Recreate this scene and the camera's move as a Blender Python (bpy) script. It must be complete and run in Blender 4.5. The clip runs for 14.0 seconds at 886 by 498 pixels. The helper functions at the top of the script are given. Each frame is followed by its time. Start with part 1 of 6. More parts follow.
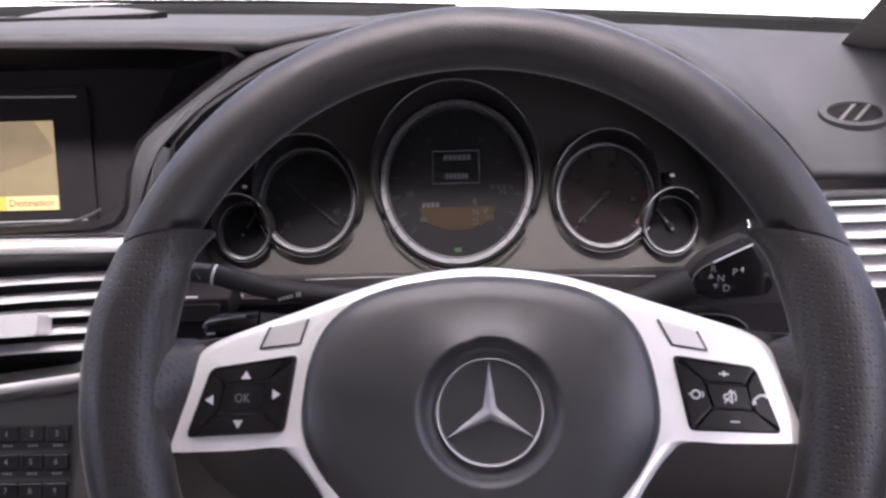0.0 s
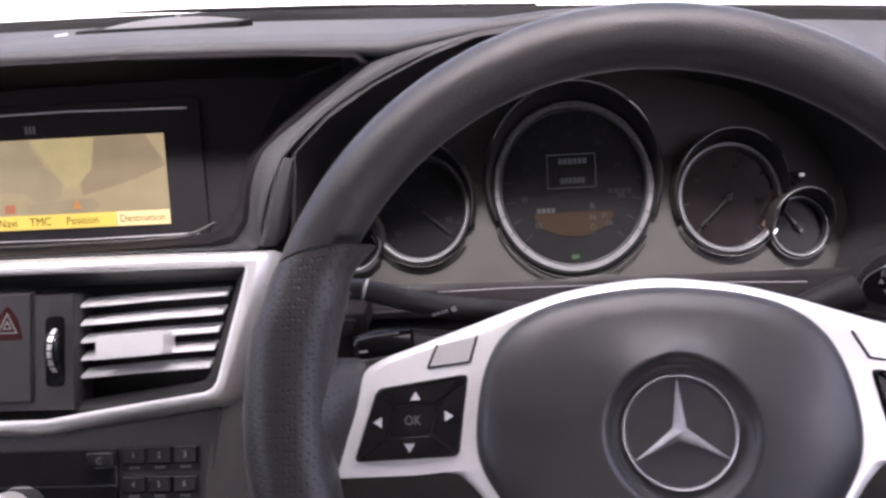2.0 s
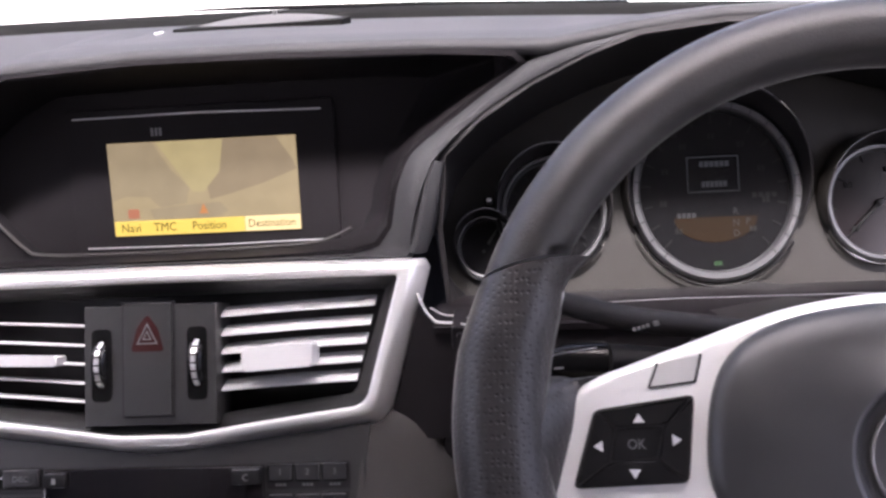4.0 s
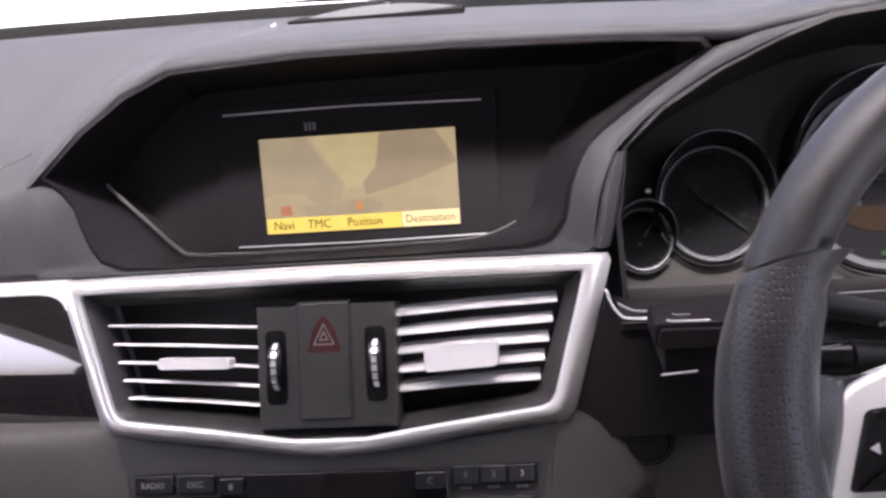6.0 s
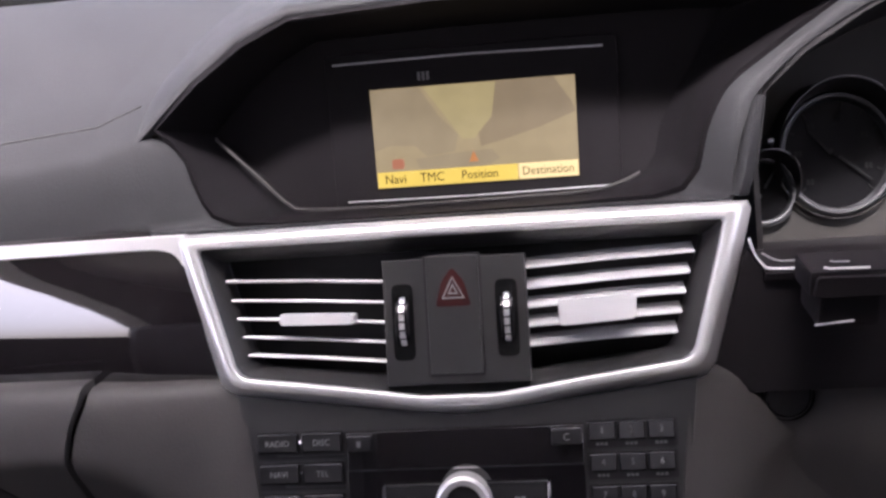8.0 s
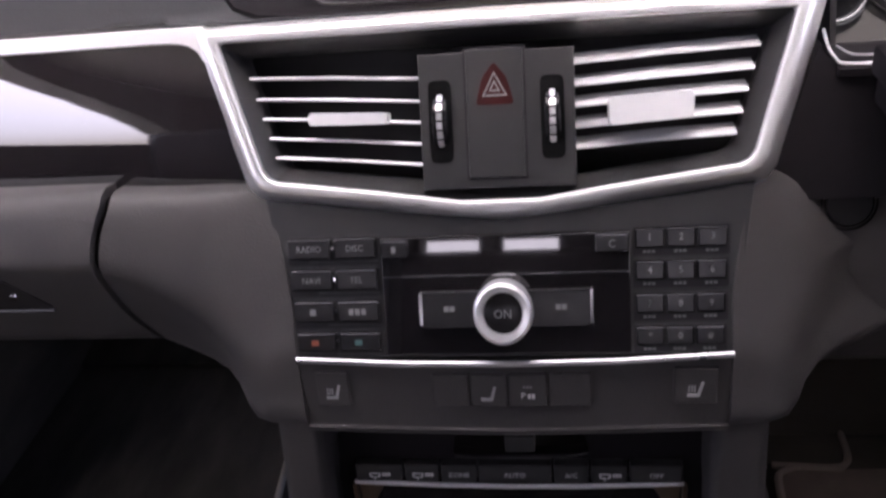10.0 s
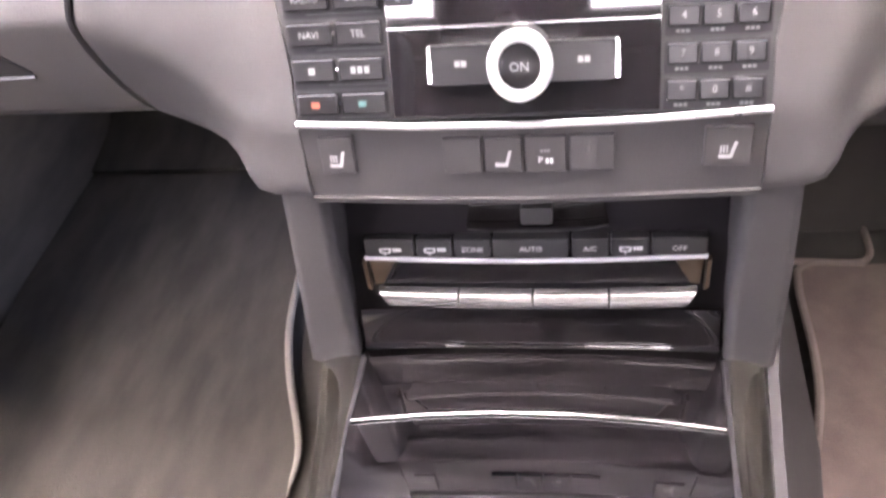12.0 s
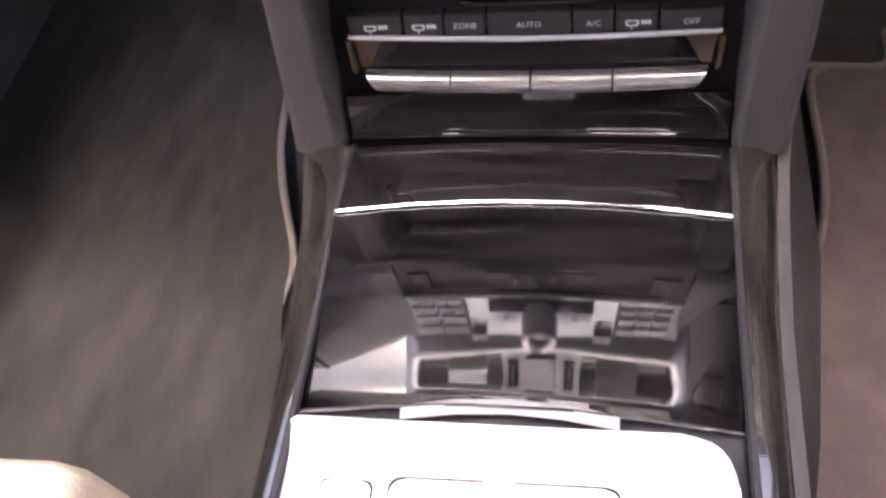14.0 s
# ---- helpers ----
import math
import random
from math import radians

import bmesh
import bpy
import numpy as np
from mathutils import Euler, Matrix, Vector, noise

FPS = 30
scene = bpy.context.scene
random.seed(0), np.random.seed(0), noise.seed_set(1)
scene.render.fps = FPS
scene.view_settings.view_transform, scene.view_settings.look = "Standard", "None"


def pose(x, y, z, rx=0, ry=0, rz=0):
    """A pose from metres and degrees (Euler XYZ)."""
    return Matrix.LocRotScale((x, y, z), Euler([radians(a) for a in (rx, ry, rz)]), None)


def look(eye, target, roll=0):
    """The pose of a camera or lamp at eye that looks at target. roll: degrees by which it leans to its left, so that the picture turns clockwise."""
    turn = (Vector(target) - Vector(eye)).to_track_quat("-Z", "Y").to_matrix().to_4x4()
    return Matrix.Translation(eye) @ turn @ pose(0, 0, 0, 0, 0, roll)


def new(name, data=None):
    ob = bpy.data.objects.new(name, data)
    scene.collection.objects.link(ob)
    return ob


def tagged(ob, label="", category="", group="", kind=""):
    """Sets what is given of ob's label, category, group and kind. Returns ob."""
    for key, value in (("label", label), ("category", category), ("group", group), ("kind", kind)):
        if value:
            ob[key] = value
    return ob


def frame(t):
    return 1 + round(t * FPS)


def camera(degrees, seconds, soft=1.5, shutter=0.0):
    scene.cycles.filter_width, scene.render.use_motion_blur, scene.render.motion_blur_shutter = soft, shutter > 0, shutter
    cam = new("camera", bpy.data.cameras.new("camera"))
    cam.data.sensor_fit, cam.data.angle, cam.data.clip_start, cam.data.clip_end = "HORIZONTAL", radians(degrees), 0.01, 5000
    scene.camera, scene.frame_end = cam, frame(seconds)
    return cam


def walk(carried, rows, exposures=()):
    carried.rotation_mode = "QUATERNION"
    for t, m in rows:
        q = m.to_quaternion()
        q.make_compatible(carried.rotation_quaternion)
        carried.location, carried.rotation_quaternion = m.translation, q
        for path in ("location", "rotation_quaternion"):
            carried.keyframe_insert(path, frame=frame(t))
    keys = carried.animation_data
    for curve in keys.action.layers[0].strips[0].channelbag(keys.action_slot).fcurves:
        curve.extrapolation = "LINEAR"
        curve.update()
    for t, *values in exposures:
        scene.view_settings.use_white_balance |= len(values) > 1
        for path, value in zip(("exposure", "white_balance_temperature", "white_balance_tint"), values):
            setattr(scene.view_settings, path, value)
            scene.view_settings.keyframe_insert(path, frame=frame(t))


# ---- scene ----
cam = camera(53.7, 14.0, soft=2.6, shutter=0.5)
PATH = [
    (0, (0.0291, -0.0037, 1.1217), (-0.0122, 0.9415, 0.7978), -2.15),
    (0.5, (0.0158, -0.0038, 1.1239), (-0.0321, 0.9419, 0.8025), -2.44),
    (1, (0.0012, -0.0024, 1.1246), (-0.0544, 0.9437, 0.8055), -2.83),
    (1.5, (-0.0126, 0.0051, 1.1235), (-0.0776, 0.9507, 0.8046), -3.45),
    (2, (-0.0336, 0.0135, 1.1227), (-0.1051, 0.9580, 0.8021), -3.85),
    (2.5, (-0.0503, 0.0144, 1.1236), (-0.1289, 0.9590, 0.8047), -4.21),
    (2.7, (-0.0605, 0.0180, 1.1243), (-0.1343, 0.9619, 0.8024), -3.76),
    (5, (-0.1642, 0.0342, 1.1275), (-0.2544, 0.9767, 0.8056), -4.42),
    (5.5, (-0.1915, 0.0366, 1.1316), (-0.2810, 0.9766, 0.8022), -4.87),
    (6, (-0.2143, 0.0408, 1.1302), (-0.3077, 0.9796, 0.7988), -5.04),
    (6.5, (-0.2325, 0.0398, 1.1270), (-0.3311, 0.9778, 0.7948), -5.37),
    (7, (-0.2530, 0.0409, 1.1289), (-0.3484, 0.9770, 0.7905), -5.12),
    (7.2, (-0.2608, 0.0428, 1.1265), (-0.3572, 0.9787, 0.7878), -5.19),
    (9.3, (-0.2874, 0.0511, 1.0991), (-0.4253, 0.9366, 0.6554), -6.51),
    (9.5, (-0.2887, 0.0549, 1.0941), (-0.4275, 0.9296, 0.6298), -6.38),
    (10, (-0.2943, 0.0623, 1.0870), (-0.4328, 0.9088, 0.5730), -6.51),
    (10.5, (-0.2969, 0.0654, 1.0806), (-0.4429, 0.8867, 0.5291), -6.71),
    (11, (-0.2988, 0.0696, 1.0695), (-0.4493, 0.8604, 0.4761), -7.45),
    (11.5, (-0.2970, 0.0725, 1.0557), (-0.4499, 0.8282, 0.4189), -8.11),
    (12, (-0.2971, 0.0719, 1.0425), (-0.4581, 0.7936, 0.3693), -8.99),
    (12.5, (-0.2985, 0.0748, 1.0311), (-0.4656, 0.7622, 0.3243), -9.90),
    (13, (-0.2991, 0.0697, 1.0214), (-0.4675, 0.7314, 0.2907), -10.02),
    (13.5, (-0.3012, 0.0782, 1.0126), (-0.4634, 0.6874, 0.2363), -10.38),
    (14, (-0.2959, 0.0745, 1.0039), (-0.4578, 0.6508, 0.2028), -11.52),
]
EXPOSURES = [(0, 2.96, 6100, 20), (5.0, 2.95, 6080, 20), (7.2, 2.87, 6050, 20), (9.3, 2.5, 6000, 20), (9.5, 2.52, 6000, 20), (10, 2.88, 6100, 21), (10.5, 3.75, 6250, 22), (11, 4.75, 6400, 22), (11.5, 5.38, 6450, 21), (12, 5.85, 6480, 20), (12.5, 6.1, 6500, 20), (13, 6.15, 6500, 20), (13.5, 5.75, 6500, 22), (14, 4.85, 6600, 23)]
walk(cam, [(t, look(eye, target, roll)) for t, eye, target, roll in PATH], exposures=EXPOSURES)

# ---------------------------------------------------------------- light
world = bpy.data.worlds.new("sky")
world.use_nodes = True
scene.world = world
_wn = world.node_tree.nodes
_sky = _wn.new("ShaderNodeTexSky")
_sky.sky_type = "NISHITA"
_sky.sun_disc = False
SUN_EL, SUN_AZ = radians(60), radians(-178)     # azimuth from straight ahead, minus: towards the passenger's side
_sky.sun_elevation = SUN_EL
_sky.sun_rotation = SUN_AZ
_sky.air_density, _sky.dust_density, _sky.ozone_density = 0.35, 8.0, 0.1
_wn["Background"].inputs["Strength"].default_value = 0.15
world.node_tree.links.new(_sky.outputs[0], _wn["Background"].inputs["Color"])
sun_dir = Vector((math.sin(SUN_AZ) * math.cos(SUN_EL), math.cos(SUN_AZ) * math.cos(SUN_EL), math.sin(SUN_EL)))
_sun = bpy.data.lights.new("sun", "SUN")
_sun.energy, _sun.angle, _sun.color = 1.1, radians(6.0), (1.0, 0.95, 0.88)
sun = new("sun", _sun)
sun.matrix_world = look(sun_dir * 20, (0, 0, 0))


# ---------------------------------------------------------------- materials
def material(name, base, rough=0.5, metal=0.0, coat=0.0, grain=None, bump=0.0, vary=0.12, vscale=6.0, rvary=0.08,
             second=None, emission=None, stretch=(1, 1, 1), spec=0.5, coat_ior=1.8):
    """A Principled material: base colour with slow variation, roughness variation and a fine grain bump."""
    m = bpy.data.materials.new(name)
    m.use_nodes = True
    nt = m.node_tree
    n, link = nt.nodes, nt.links.new
    b = n["Principled BSDF"]
    b.inputs["Metallic"].default_value = metal
    b.inputs["Coat Weight"].default_value = coat
    b.inputs["Coat Roughness"].default_value = 0.03
    b.inputs["Coat IOR"].default_value = coat_ior
    b.inputs["Specular IOR Level"].default_value = spec
    tc = n.new("ShaderNodeTexCoord")
    mp = n.new("ShaderNodeMapping")
    mp.inputs["Scale"].default_value = stretch
    link(tc.outputs["Object"], mp.inputs["Vector"])
    slow = n.new("ShaderNodeTexNoise")
    slow.inputs["Scale"].default_value = vscale
    slow.inputs["Detail"].default_value = 6
    link(mp.outputs[0], slow.inputs["Vector"])
    mix = n.new("ShaderNodeMix")
    mix.data_type = "RGBA"
    lo = second if second else tuple(c * (1 - vary) for c in base)
    hi = base if second else tuple(min(1, c * (1 + vary)) for c in base)
    mix.inputs["A"].default_value = (*lo, 1)
    mix.inputs["B"].default_value = (*hi, 1)
    ramp = n.new("ShaderNodeMapRange")
    ramp.inputs["From Min"].default_value, ramp.inputs["From Max"].default_value = 0.32, 0.68
    link(slow.outputs["Fac"], ramp.inputs["Value"])
    link(ramp.outputs[0], mix.inputs["Factor"])
    link(mix.outputs["Result"], b.inputs["Base Color"])
    rr = n.new("ShaderNodeMapRange")
    rr.inputs["To Min"].default_value, rr.inputs["To Max"].default_value = max(0.01, rough - rvary), min(1, rough + rvary)
    link(slow.outputs["Fac"], rr.inputs["Value"])
    link(rr.outputs[0], b.inputs["Roughness"])
    if grain:
        g = n.new("ShaderNodeTexNoise")
        g.inputs["Scale"].default_value = grain
        g.inputs["Detail"].default_value = 3
        link(mp.outputs[0], g.inputs["Vector"])
        bp = n.new("ShaderNodeBump")
        bp.inputs["Strength"].default_value = bump
        bp.inputs["Distance"].default_value = 0.0006
        link(g.outputs["Fac"], bp.inputs["Height"])
        link(bp.outputs[0], b.inputs["Normal"])
    if emission:
        b.inputs["Emission Color"].default_value = (*emission[:3], 1)
        b.inputs["Emission Strength"].default_value = emission[3]
    return m


def leather_cells(name, base, rough, scale, strength, dots=False, spec=0.5):
    """Leather: cellular grain, or rows of small punched holes."""
    m = material(name, base, rough, grain=900, bump=0.1, vary=0.15, spec=spec)
    nt = m.node_tree
    n, link = nt.nodes, nt.links.new
    b = n["Principled BSDF"]
    tc = n.new("ShaderNodeTexCoord")
    v = n.new("ShaderNodeTexVoronoi")
    v.inputs["Scale"].default_value = scale
    if dots:
        v.inputs["Randomness"].default_value = 0.25
    link(tc.outputs["Object"], v.inputs["Vector"])
    bp = n.new("ShaderNodeBump")
    bp.inputs["Strength"].default_value = strength
    bp.inputs["Distance"].default_value = 0.001
    if dots:
        st = n.new("ShaderNodeMapRange")
        st.inputs["From Min"].default_value, st.inputs["From Max"].default_value = 0.22, 0.38
        link(v.outputs["Distance"], st.inputs["Value"])
        link(st.outputs[0], bp.inputs["Height"])
        dark = n.new("ShaderNodeMix")
        dark.data_type = "RGBA"
        dark.blend_type = "MULTIPLY"
        dark.inputs["Factor"].default_value = 0.5
        old = b.inputs["Base Color"].links[0].from_socket
        link(old, dark.inputs["A"])
        link(st.outputs[0], dark.inputs["B"])
        link(dark.outputs["Result"], b.inputs["Base Color"])
    else:
        link(v.outputs["Distance"], bp.inputs["Height"])
    link(bp.outputs[0], b.inputs["Normal"])
    return m


M_DASH = leather_cells("dash_soft_plastic", (0.031, 0.0310, 0.0333), 0.64, 900, 0.12, spec=0.15)
M_LOWER = leather_cells("lower_plastic", (0.052, 0.049, 0.048), 0.55, 900, 0.12, spec=0.25)
M_DARK = material("dark_plastic", (0.0190, 0.0178, 0.0188), 0.55, spec=0.3, grain=1500, bump=0.15)
M_PANEL = material("grey_panel_plastic", (0.025, 0.0245, 0.0245), 0.40, grain=1500, bump=0.12)
M_KEY = material("key_plastic", (0.0115, 0.0110, 0.0115), 0.22, grain=1800, bump=0.08, spec=0.36)
M_SATIN = material("black_satin", (0.0135, 0.0120, 0.0134), 0.5, spec=0.1)
# pale base colour stands in for the bright reflection in thin chrome lines
M_LINE = material("pale_trim_line", (0.40, 0.40, 0.41), 0.35, metal=0.3)
M_TOGGLE = material("toggle_silver", (0.27, 0.265, 0.26), 0.26, metal=0.75)
M_BAR = material("bar_silver", (0.50, 0.495, 0.49), 0.28, metal=0.85)
M_RECESS = material("recess_plastic", (0.0098, 0.0088, 0.0100), 0.6, spec=0.08, grain=1500, bump=0.12)
M_GLOSS = material("piano_black", (0.008, 0.0068, 0.0076), 0.04, coat=1.0, coat_ior=2.3, rvary=0.02, vary=0.2)
M_RADIO = material("radio_black", (0.0065, 0.0056, 0.0062), 0.05, coat=1.0, coat_ior=1.9, rvary=0.02, vary=0.2, spec=0.3)
M_CLIM = material("climate_black", (0.0065, 0.0056, 0.0056), 0.08, spec=0.3)
M_BRONZE = material("bronze_metal", (0.15, 0.115, 0.085), 0.3, metal=0.8)
M_NEEDLE = material("small_needle_print", (0.10, 0.10, 0.10), 0.5, spec=0.1)
M_SCALE = material("faint_scale_print", (0.021, 0.021, 0.021), 0.6, spec=0.05)
M_LID = material("black_stained_gloss_wood", (0.0004, 0.0004, 0.0005), 0.045, coat=0.55, rvary=0.02, spec=0.2, second=(0.0140, 0.0120, 0.0125), vscale=34, stretch=(0.7, 3.6, 1))
M_WOOD = material("dark_ash_wood", (0.036, 0.0325, 0.026), 0.16, coat=0.5, second=(0.006, 0.0055, 0.005), vscale=26, stretch=(3.5, 0.5, 1), rvary=0.05)
M_SILVER = material("satin_silver_trim", (0.76, 0.755, 0.75), 0.33, metal=0.7, grain=1500, bump=0.03, vary=0.04)
M_PLATE = material("silver_paint", (0.80, 0.795, 0.785), 0.36, metal=0.65, rvary=0.02, vary=0.04)
M_COVER = material("brushed_cover_silver", (0.95, 0.94, 0.925), 0.29, metal=0.3, rvary=0.03, vary=0.04, grain=1500, bump=0.02)
M_EMBLEM = material("emblem_chrome", (0.90, 0.90, 0.90), 0.24, metal=0.75, vary=0.02, rvary=0.02)
M_CHROME = material("chrome", (0.80, 0.80, 0.81), 0.1, metal=1.0, vary=0.03, rvary=0.04)
M_FIN = material("fin_silver", (0.70, 0.70, 0.705), 0.26, metal=0.2, vary=0.04)
M_LEATHER = leather_cells("black_leather", (0.0215, 0.0205, 0.0208), 0.46, 1100, 0.16, spec=0.6)
M_PERF = leather_cells("perforated_leather", (0.0290, 0.0260, 0.0255), 0.42, 430, 0.32, dots=True, spec=0.6)
for _m in (M_LEATHER, M_PERF):       # sheen put in for the windscreen's highlight along the rim's edge
    _m.node_tree.nodes["Principled BSDF"].inputs["Sheen Weight"].default_value = 0.22
    _m.node_tree.nodes["Principled BSDF"].inputs["Sheen Roughness"].default_value = 0.35
M_HUB = leather_cells("hub_vinyl", (0.036, 0.0352, 0.0362), 0.40, 1100, 0.03, spec=0.7)
M_CLUSTER = material("cluster_panel", (0.029, 0.0268, 0.0240), 0.42, grain=2200, bump=0.05, spec=0.45)
M_FACE = material("gauge_face", (0.0085, 0.0083, 0.0092), 0.2, spec=0.2, vary=0.2)
M_RING = material("gauge_ring", (0.115, 0.115, 0.120), 0.38, metal=0.7)
M_CARPET = material("carpet", (0.055, 0.050, 0.044), 0.95, grain=700, bump=1.0, second=(0.040, 0.037, 0.033), vscale=12)
M_MAT = material("floor_mat_charcoal", (0.077, 0.0705, 0.0615), 0.95, grain=600, bump=1.0, second=(0.040, 0.037, 0.033), vscale=24, stretch=(1.2, 0.4, 1))
M_MAT_D = material("floor_mat_brown", (0.190, 0.150, 0.132), 0.95, grain=600, bump=1.0, second=(0.13, 0.102, 0.09), vscale=20)
M_PIPING = material("mat_piping", (0.30, 0.28, 0.25), 0.8, grain=900, bump=0.6)
M_PIPING_D = material("mat_piping_brown", (0.21, 0.175, 0.155), 0.85, grain=900, bump=0.6)
M_HEAD = material("headliner_fabric", (0.14, 0.137, 0.13), 0.9, grain=900, bump=0.4)
M_SEAT = leather_cells("cream_leather", (0.55, 0.48, 0.36), 0.5, 500, 0.2)
M_DOOR = material("door_card", (0.022, 0.022, 0.023), 0.6, grain=1200, bump=0.2)
M_FRIT = material("black_cowl", (0.007, 0.007, 0.007), 0.9, vary=0.3, spec=0.03)
M_CONCRETE = material("forecourt_concrete", (0.58, 0.57, 0.55), 0.9, grain=60, bump=0.3, vscale=0.8)
M_WALL = material("pale_render_wall", (0.34, 0.30, 0.20), 0.9, vscale=1.5)
M_MARK = material("white_print", (0.66, 0.66, 0.66), 0.5)
M_KEYPRINT = material("key_print", (0.36, 0.36, 0.36), 0.5)
M_MARKDIM = material("grey_print", (0.19, 0.19, 0.19), 0.5)
M_RED = material("red_lens", (0.04, 0.010, 0.0095), 0.25)
M_REDKEY = material("red_print", (0.24, 0.06, 0.03), 0.5)
M_GREENKEY = material("green_print", (0.06, 0.13, 0.12), 0.5)
M_INK = material("dark_ink", (0.02, 0.014, 0.006), 0.6, spec=0.05)
M_LIT = material("lit_print", (0.03, 0.03, 0.03), 0.5, spec=0.05, emission=(0.9, 0.92, 1.0, 0.004))
M_AMBER = material("amber_display", (0.012, 0.008, 0.005), 0.5, spec=0.05, emission=(1.0, 0.52, 0.22, 0.0030))
M_GREEN = material("green_lamp", (0.01, 0.03, 0.01), 0.3, emission=(0.2, 0.5, 0.1, 0.012))
M_YELLOW = material("menu_yellow", (0.1, 0.08, 0.02), 0.3, emission=(0.90, 0.64, 0.10, 0.13))
M_PALE = material("menu_pale", (0.1, 0.08, 0.04), 0.3, emission=(0.92, 0.70, 0.32, 0.165))


def map_material(name, colour):
    """A lit area of the map picture: nearly even colour with a slow drift."""
    m = bpy.data.materials.new(name)
    m.use_nodes = True
    nt = m.node_tree
    n, link = nt.nodes, nt.links.new
    b = n["Principled BSDF"]
    b.inputs["Base Color"].default_value = (0.02, 0.018, 0.012, 1)
    b.inputs["Roughness"].default_value = 0.25
    tc = n.new("ShaderNodeTexCoord")
    no = n.new("ShaderNodeTexNoise")
    no.inputs["Scale"].default_value = 60
    no.inputs["Detail"].default_value = 2
    link(tc.outputs["Object"], no.inputs["Vector"])
    cr = n.new("ShaderNodeValToRGB")
    cr.color_ramp.elements[0].position, cr.color_ramp.elements[1].position = 0.35, 0.65
    cr.color_ramp.elements[0].color = (*[c * 0.93 for c in colour], 1)
    cr.color_ramp.elements[1].color = (*[c * 1.05 for c in colour], 1)
    link(no.outputs["Fac"], cr.inputs["Fac"])
    link(cr.outputs[0], b.inputs["Emission Color"])
    b.inputs["Emission Strength"].default_value = 0.155
    return m


M_MAP = map_material("map_tan", (0.375, 0.29, 0.150))
M_MAPLIGHT = map_material("map_pale", (0.415, 0.335, 0.150))
M_MAPDARK = map_material("map_brown", (0.265, 0.20, 0.112))
M_MAPMID = map_material("map_dun", (0.31, 0.242, 0.136))


def glass_material():
    m = bpy.data.materials.new("window_glass")
    m.use_nodes = True
    b = m.node_tree.nodes["Principled BSDF"]
    b.inputs["Base Color"].default_value = (0.97, 0.99, 0.98, 1)
    b.inputs["Roughness"].default_value = 0.0
    b.inputs["IOR"].default_value = 1.45
    b.inputs["Transmission Weight"].default_value = 1.0
    return m


M_GLASS = glass_material()

# ---------------------------------------------------------------- mesh tools
ORIGIN = {}


def thing(name, label, category, at, group="", kind=""):
    """A top-level thing: an Empty at its base, to which parts are linked."""
    ob = new(name)
    ob.location = at
    ORIGIN[ob] = Vector(at)
    return tagged(ob, label, category, group, kind)


def to_mesh(name, bm, mat, sharp=35):
    bmesh.ops.recalc_face_normals(bm, faces=bm.faces)
    me = bpy.data.meshes.new(name)
    bm.to_mesh(me)
    bm.free()
    for p in me.polygons:
        p.use_smooth = True
    me.set_sharp_from_angle(angle=radians(sharp))
    me.materials.append(mat)
    return me


def part(name, bm, mat, parent, label="", sharp=35, weigh=True):
    """One mesh, given in world coordinates, under a thing or a part."""
    o = ORIGIN[parent]
    bm.transform(Matrix.Translation(-o))
    ob = new(name, to_mesh(name, bm, mat, sharp))
    ob.parent = parent
    ORIGIN[ob] = o
    if weigh and len(ob.data.polygons) < 4000:
        w = ob.modifiers.new("weighted_normals", "WEIGHTED_NORMAL")
        w.keep_sharp, w.weight = True, 80
    return tagged(ob, label)


def single(name, bm, mat, label, category, at=None, group="", kind="", sharp=35):
    """A top-level thing of one mesh."""
    o = Vector(at) if at is not None else Vector((0, 0, 0))
    bm.transform(Matrix.Translation(-o))
    ob = new(name, to_mesh(name, bm, mat, sharp))
    ob.location = o
    ORIGIN[ob] = o
    return tagged(ob, label, category, group, kind)


class Plane:
    """A face that leans by slope (y per z): points are given by x and z, and d metres off it towards the cabin."""

    def __init__(self, y0, z0, slope):
        self.y0, self.z0, self.slope = y0, z0, slope
        self.n = Vector((0, -1, slope)).normalized()

    def at(self, x, z, d=0.0):
        return Vector((x, self.y0 + self.slope * (z - self.z0), z)) + self.n * d


class Disc:
    """A face in a free pose: points by u to the right, v upwards, d out of it."""

    def __init__(self, m):
        self.m = m
        self.n = (m.to_3x3() @ Vector((0, 0, 1))).normalized()

    def at(self, u, v, d=0.0):
        return self.m @ Vector((u, v, d))


class Flat:
    """A level face at height z: points by x and y, d upwards."""

    def __init__(self, z, slope=0.0, y0=0.0):
        self.z, self.slope, self.y0 = z, slope, y0

    def at(self, x, y, d=0.0):
        return Vector((x, y, self.z + self.slope * (y - self.y0) + d))


def rounded(pts, r, n=4):
    """A polygon with its corners rounded."""
    out = []
    k = len(pts)
    for i in range(k):
        a, b, c = Vector(pts[i - 1]), Vector(pts[i]), Vector(pts[(i + 1) % k])
        e, f = (a - b), (c - b)
        rr = min(r, e.length * 0.45, f.length * 0.45)
        p, q = b + e.normalized() * rr, b + f.normalized() * rr
        for j in range(n + 1):
            t = j / n
            out.append(tuple((1 - t) ** 2 * p + 2 * t * (1 - t) * b + t * t * q))
    return out


def rect(x0, z0, x1, z1, r=0.0, n=3):
    pts = [(x0, z0), (x1, z0), (x1, z1), (x0, z1)]
    return rounded(pts, r, n) if r else pts


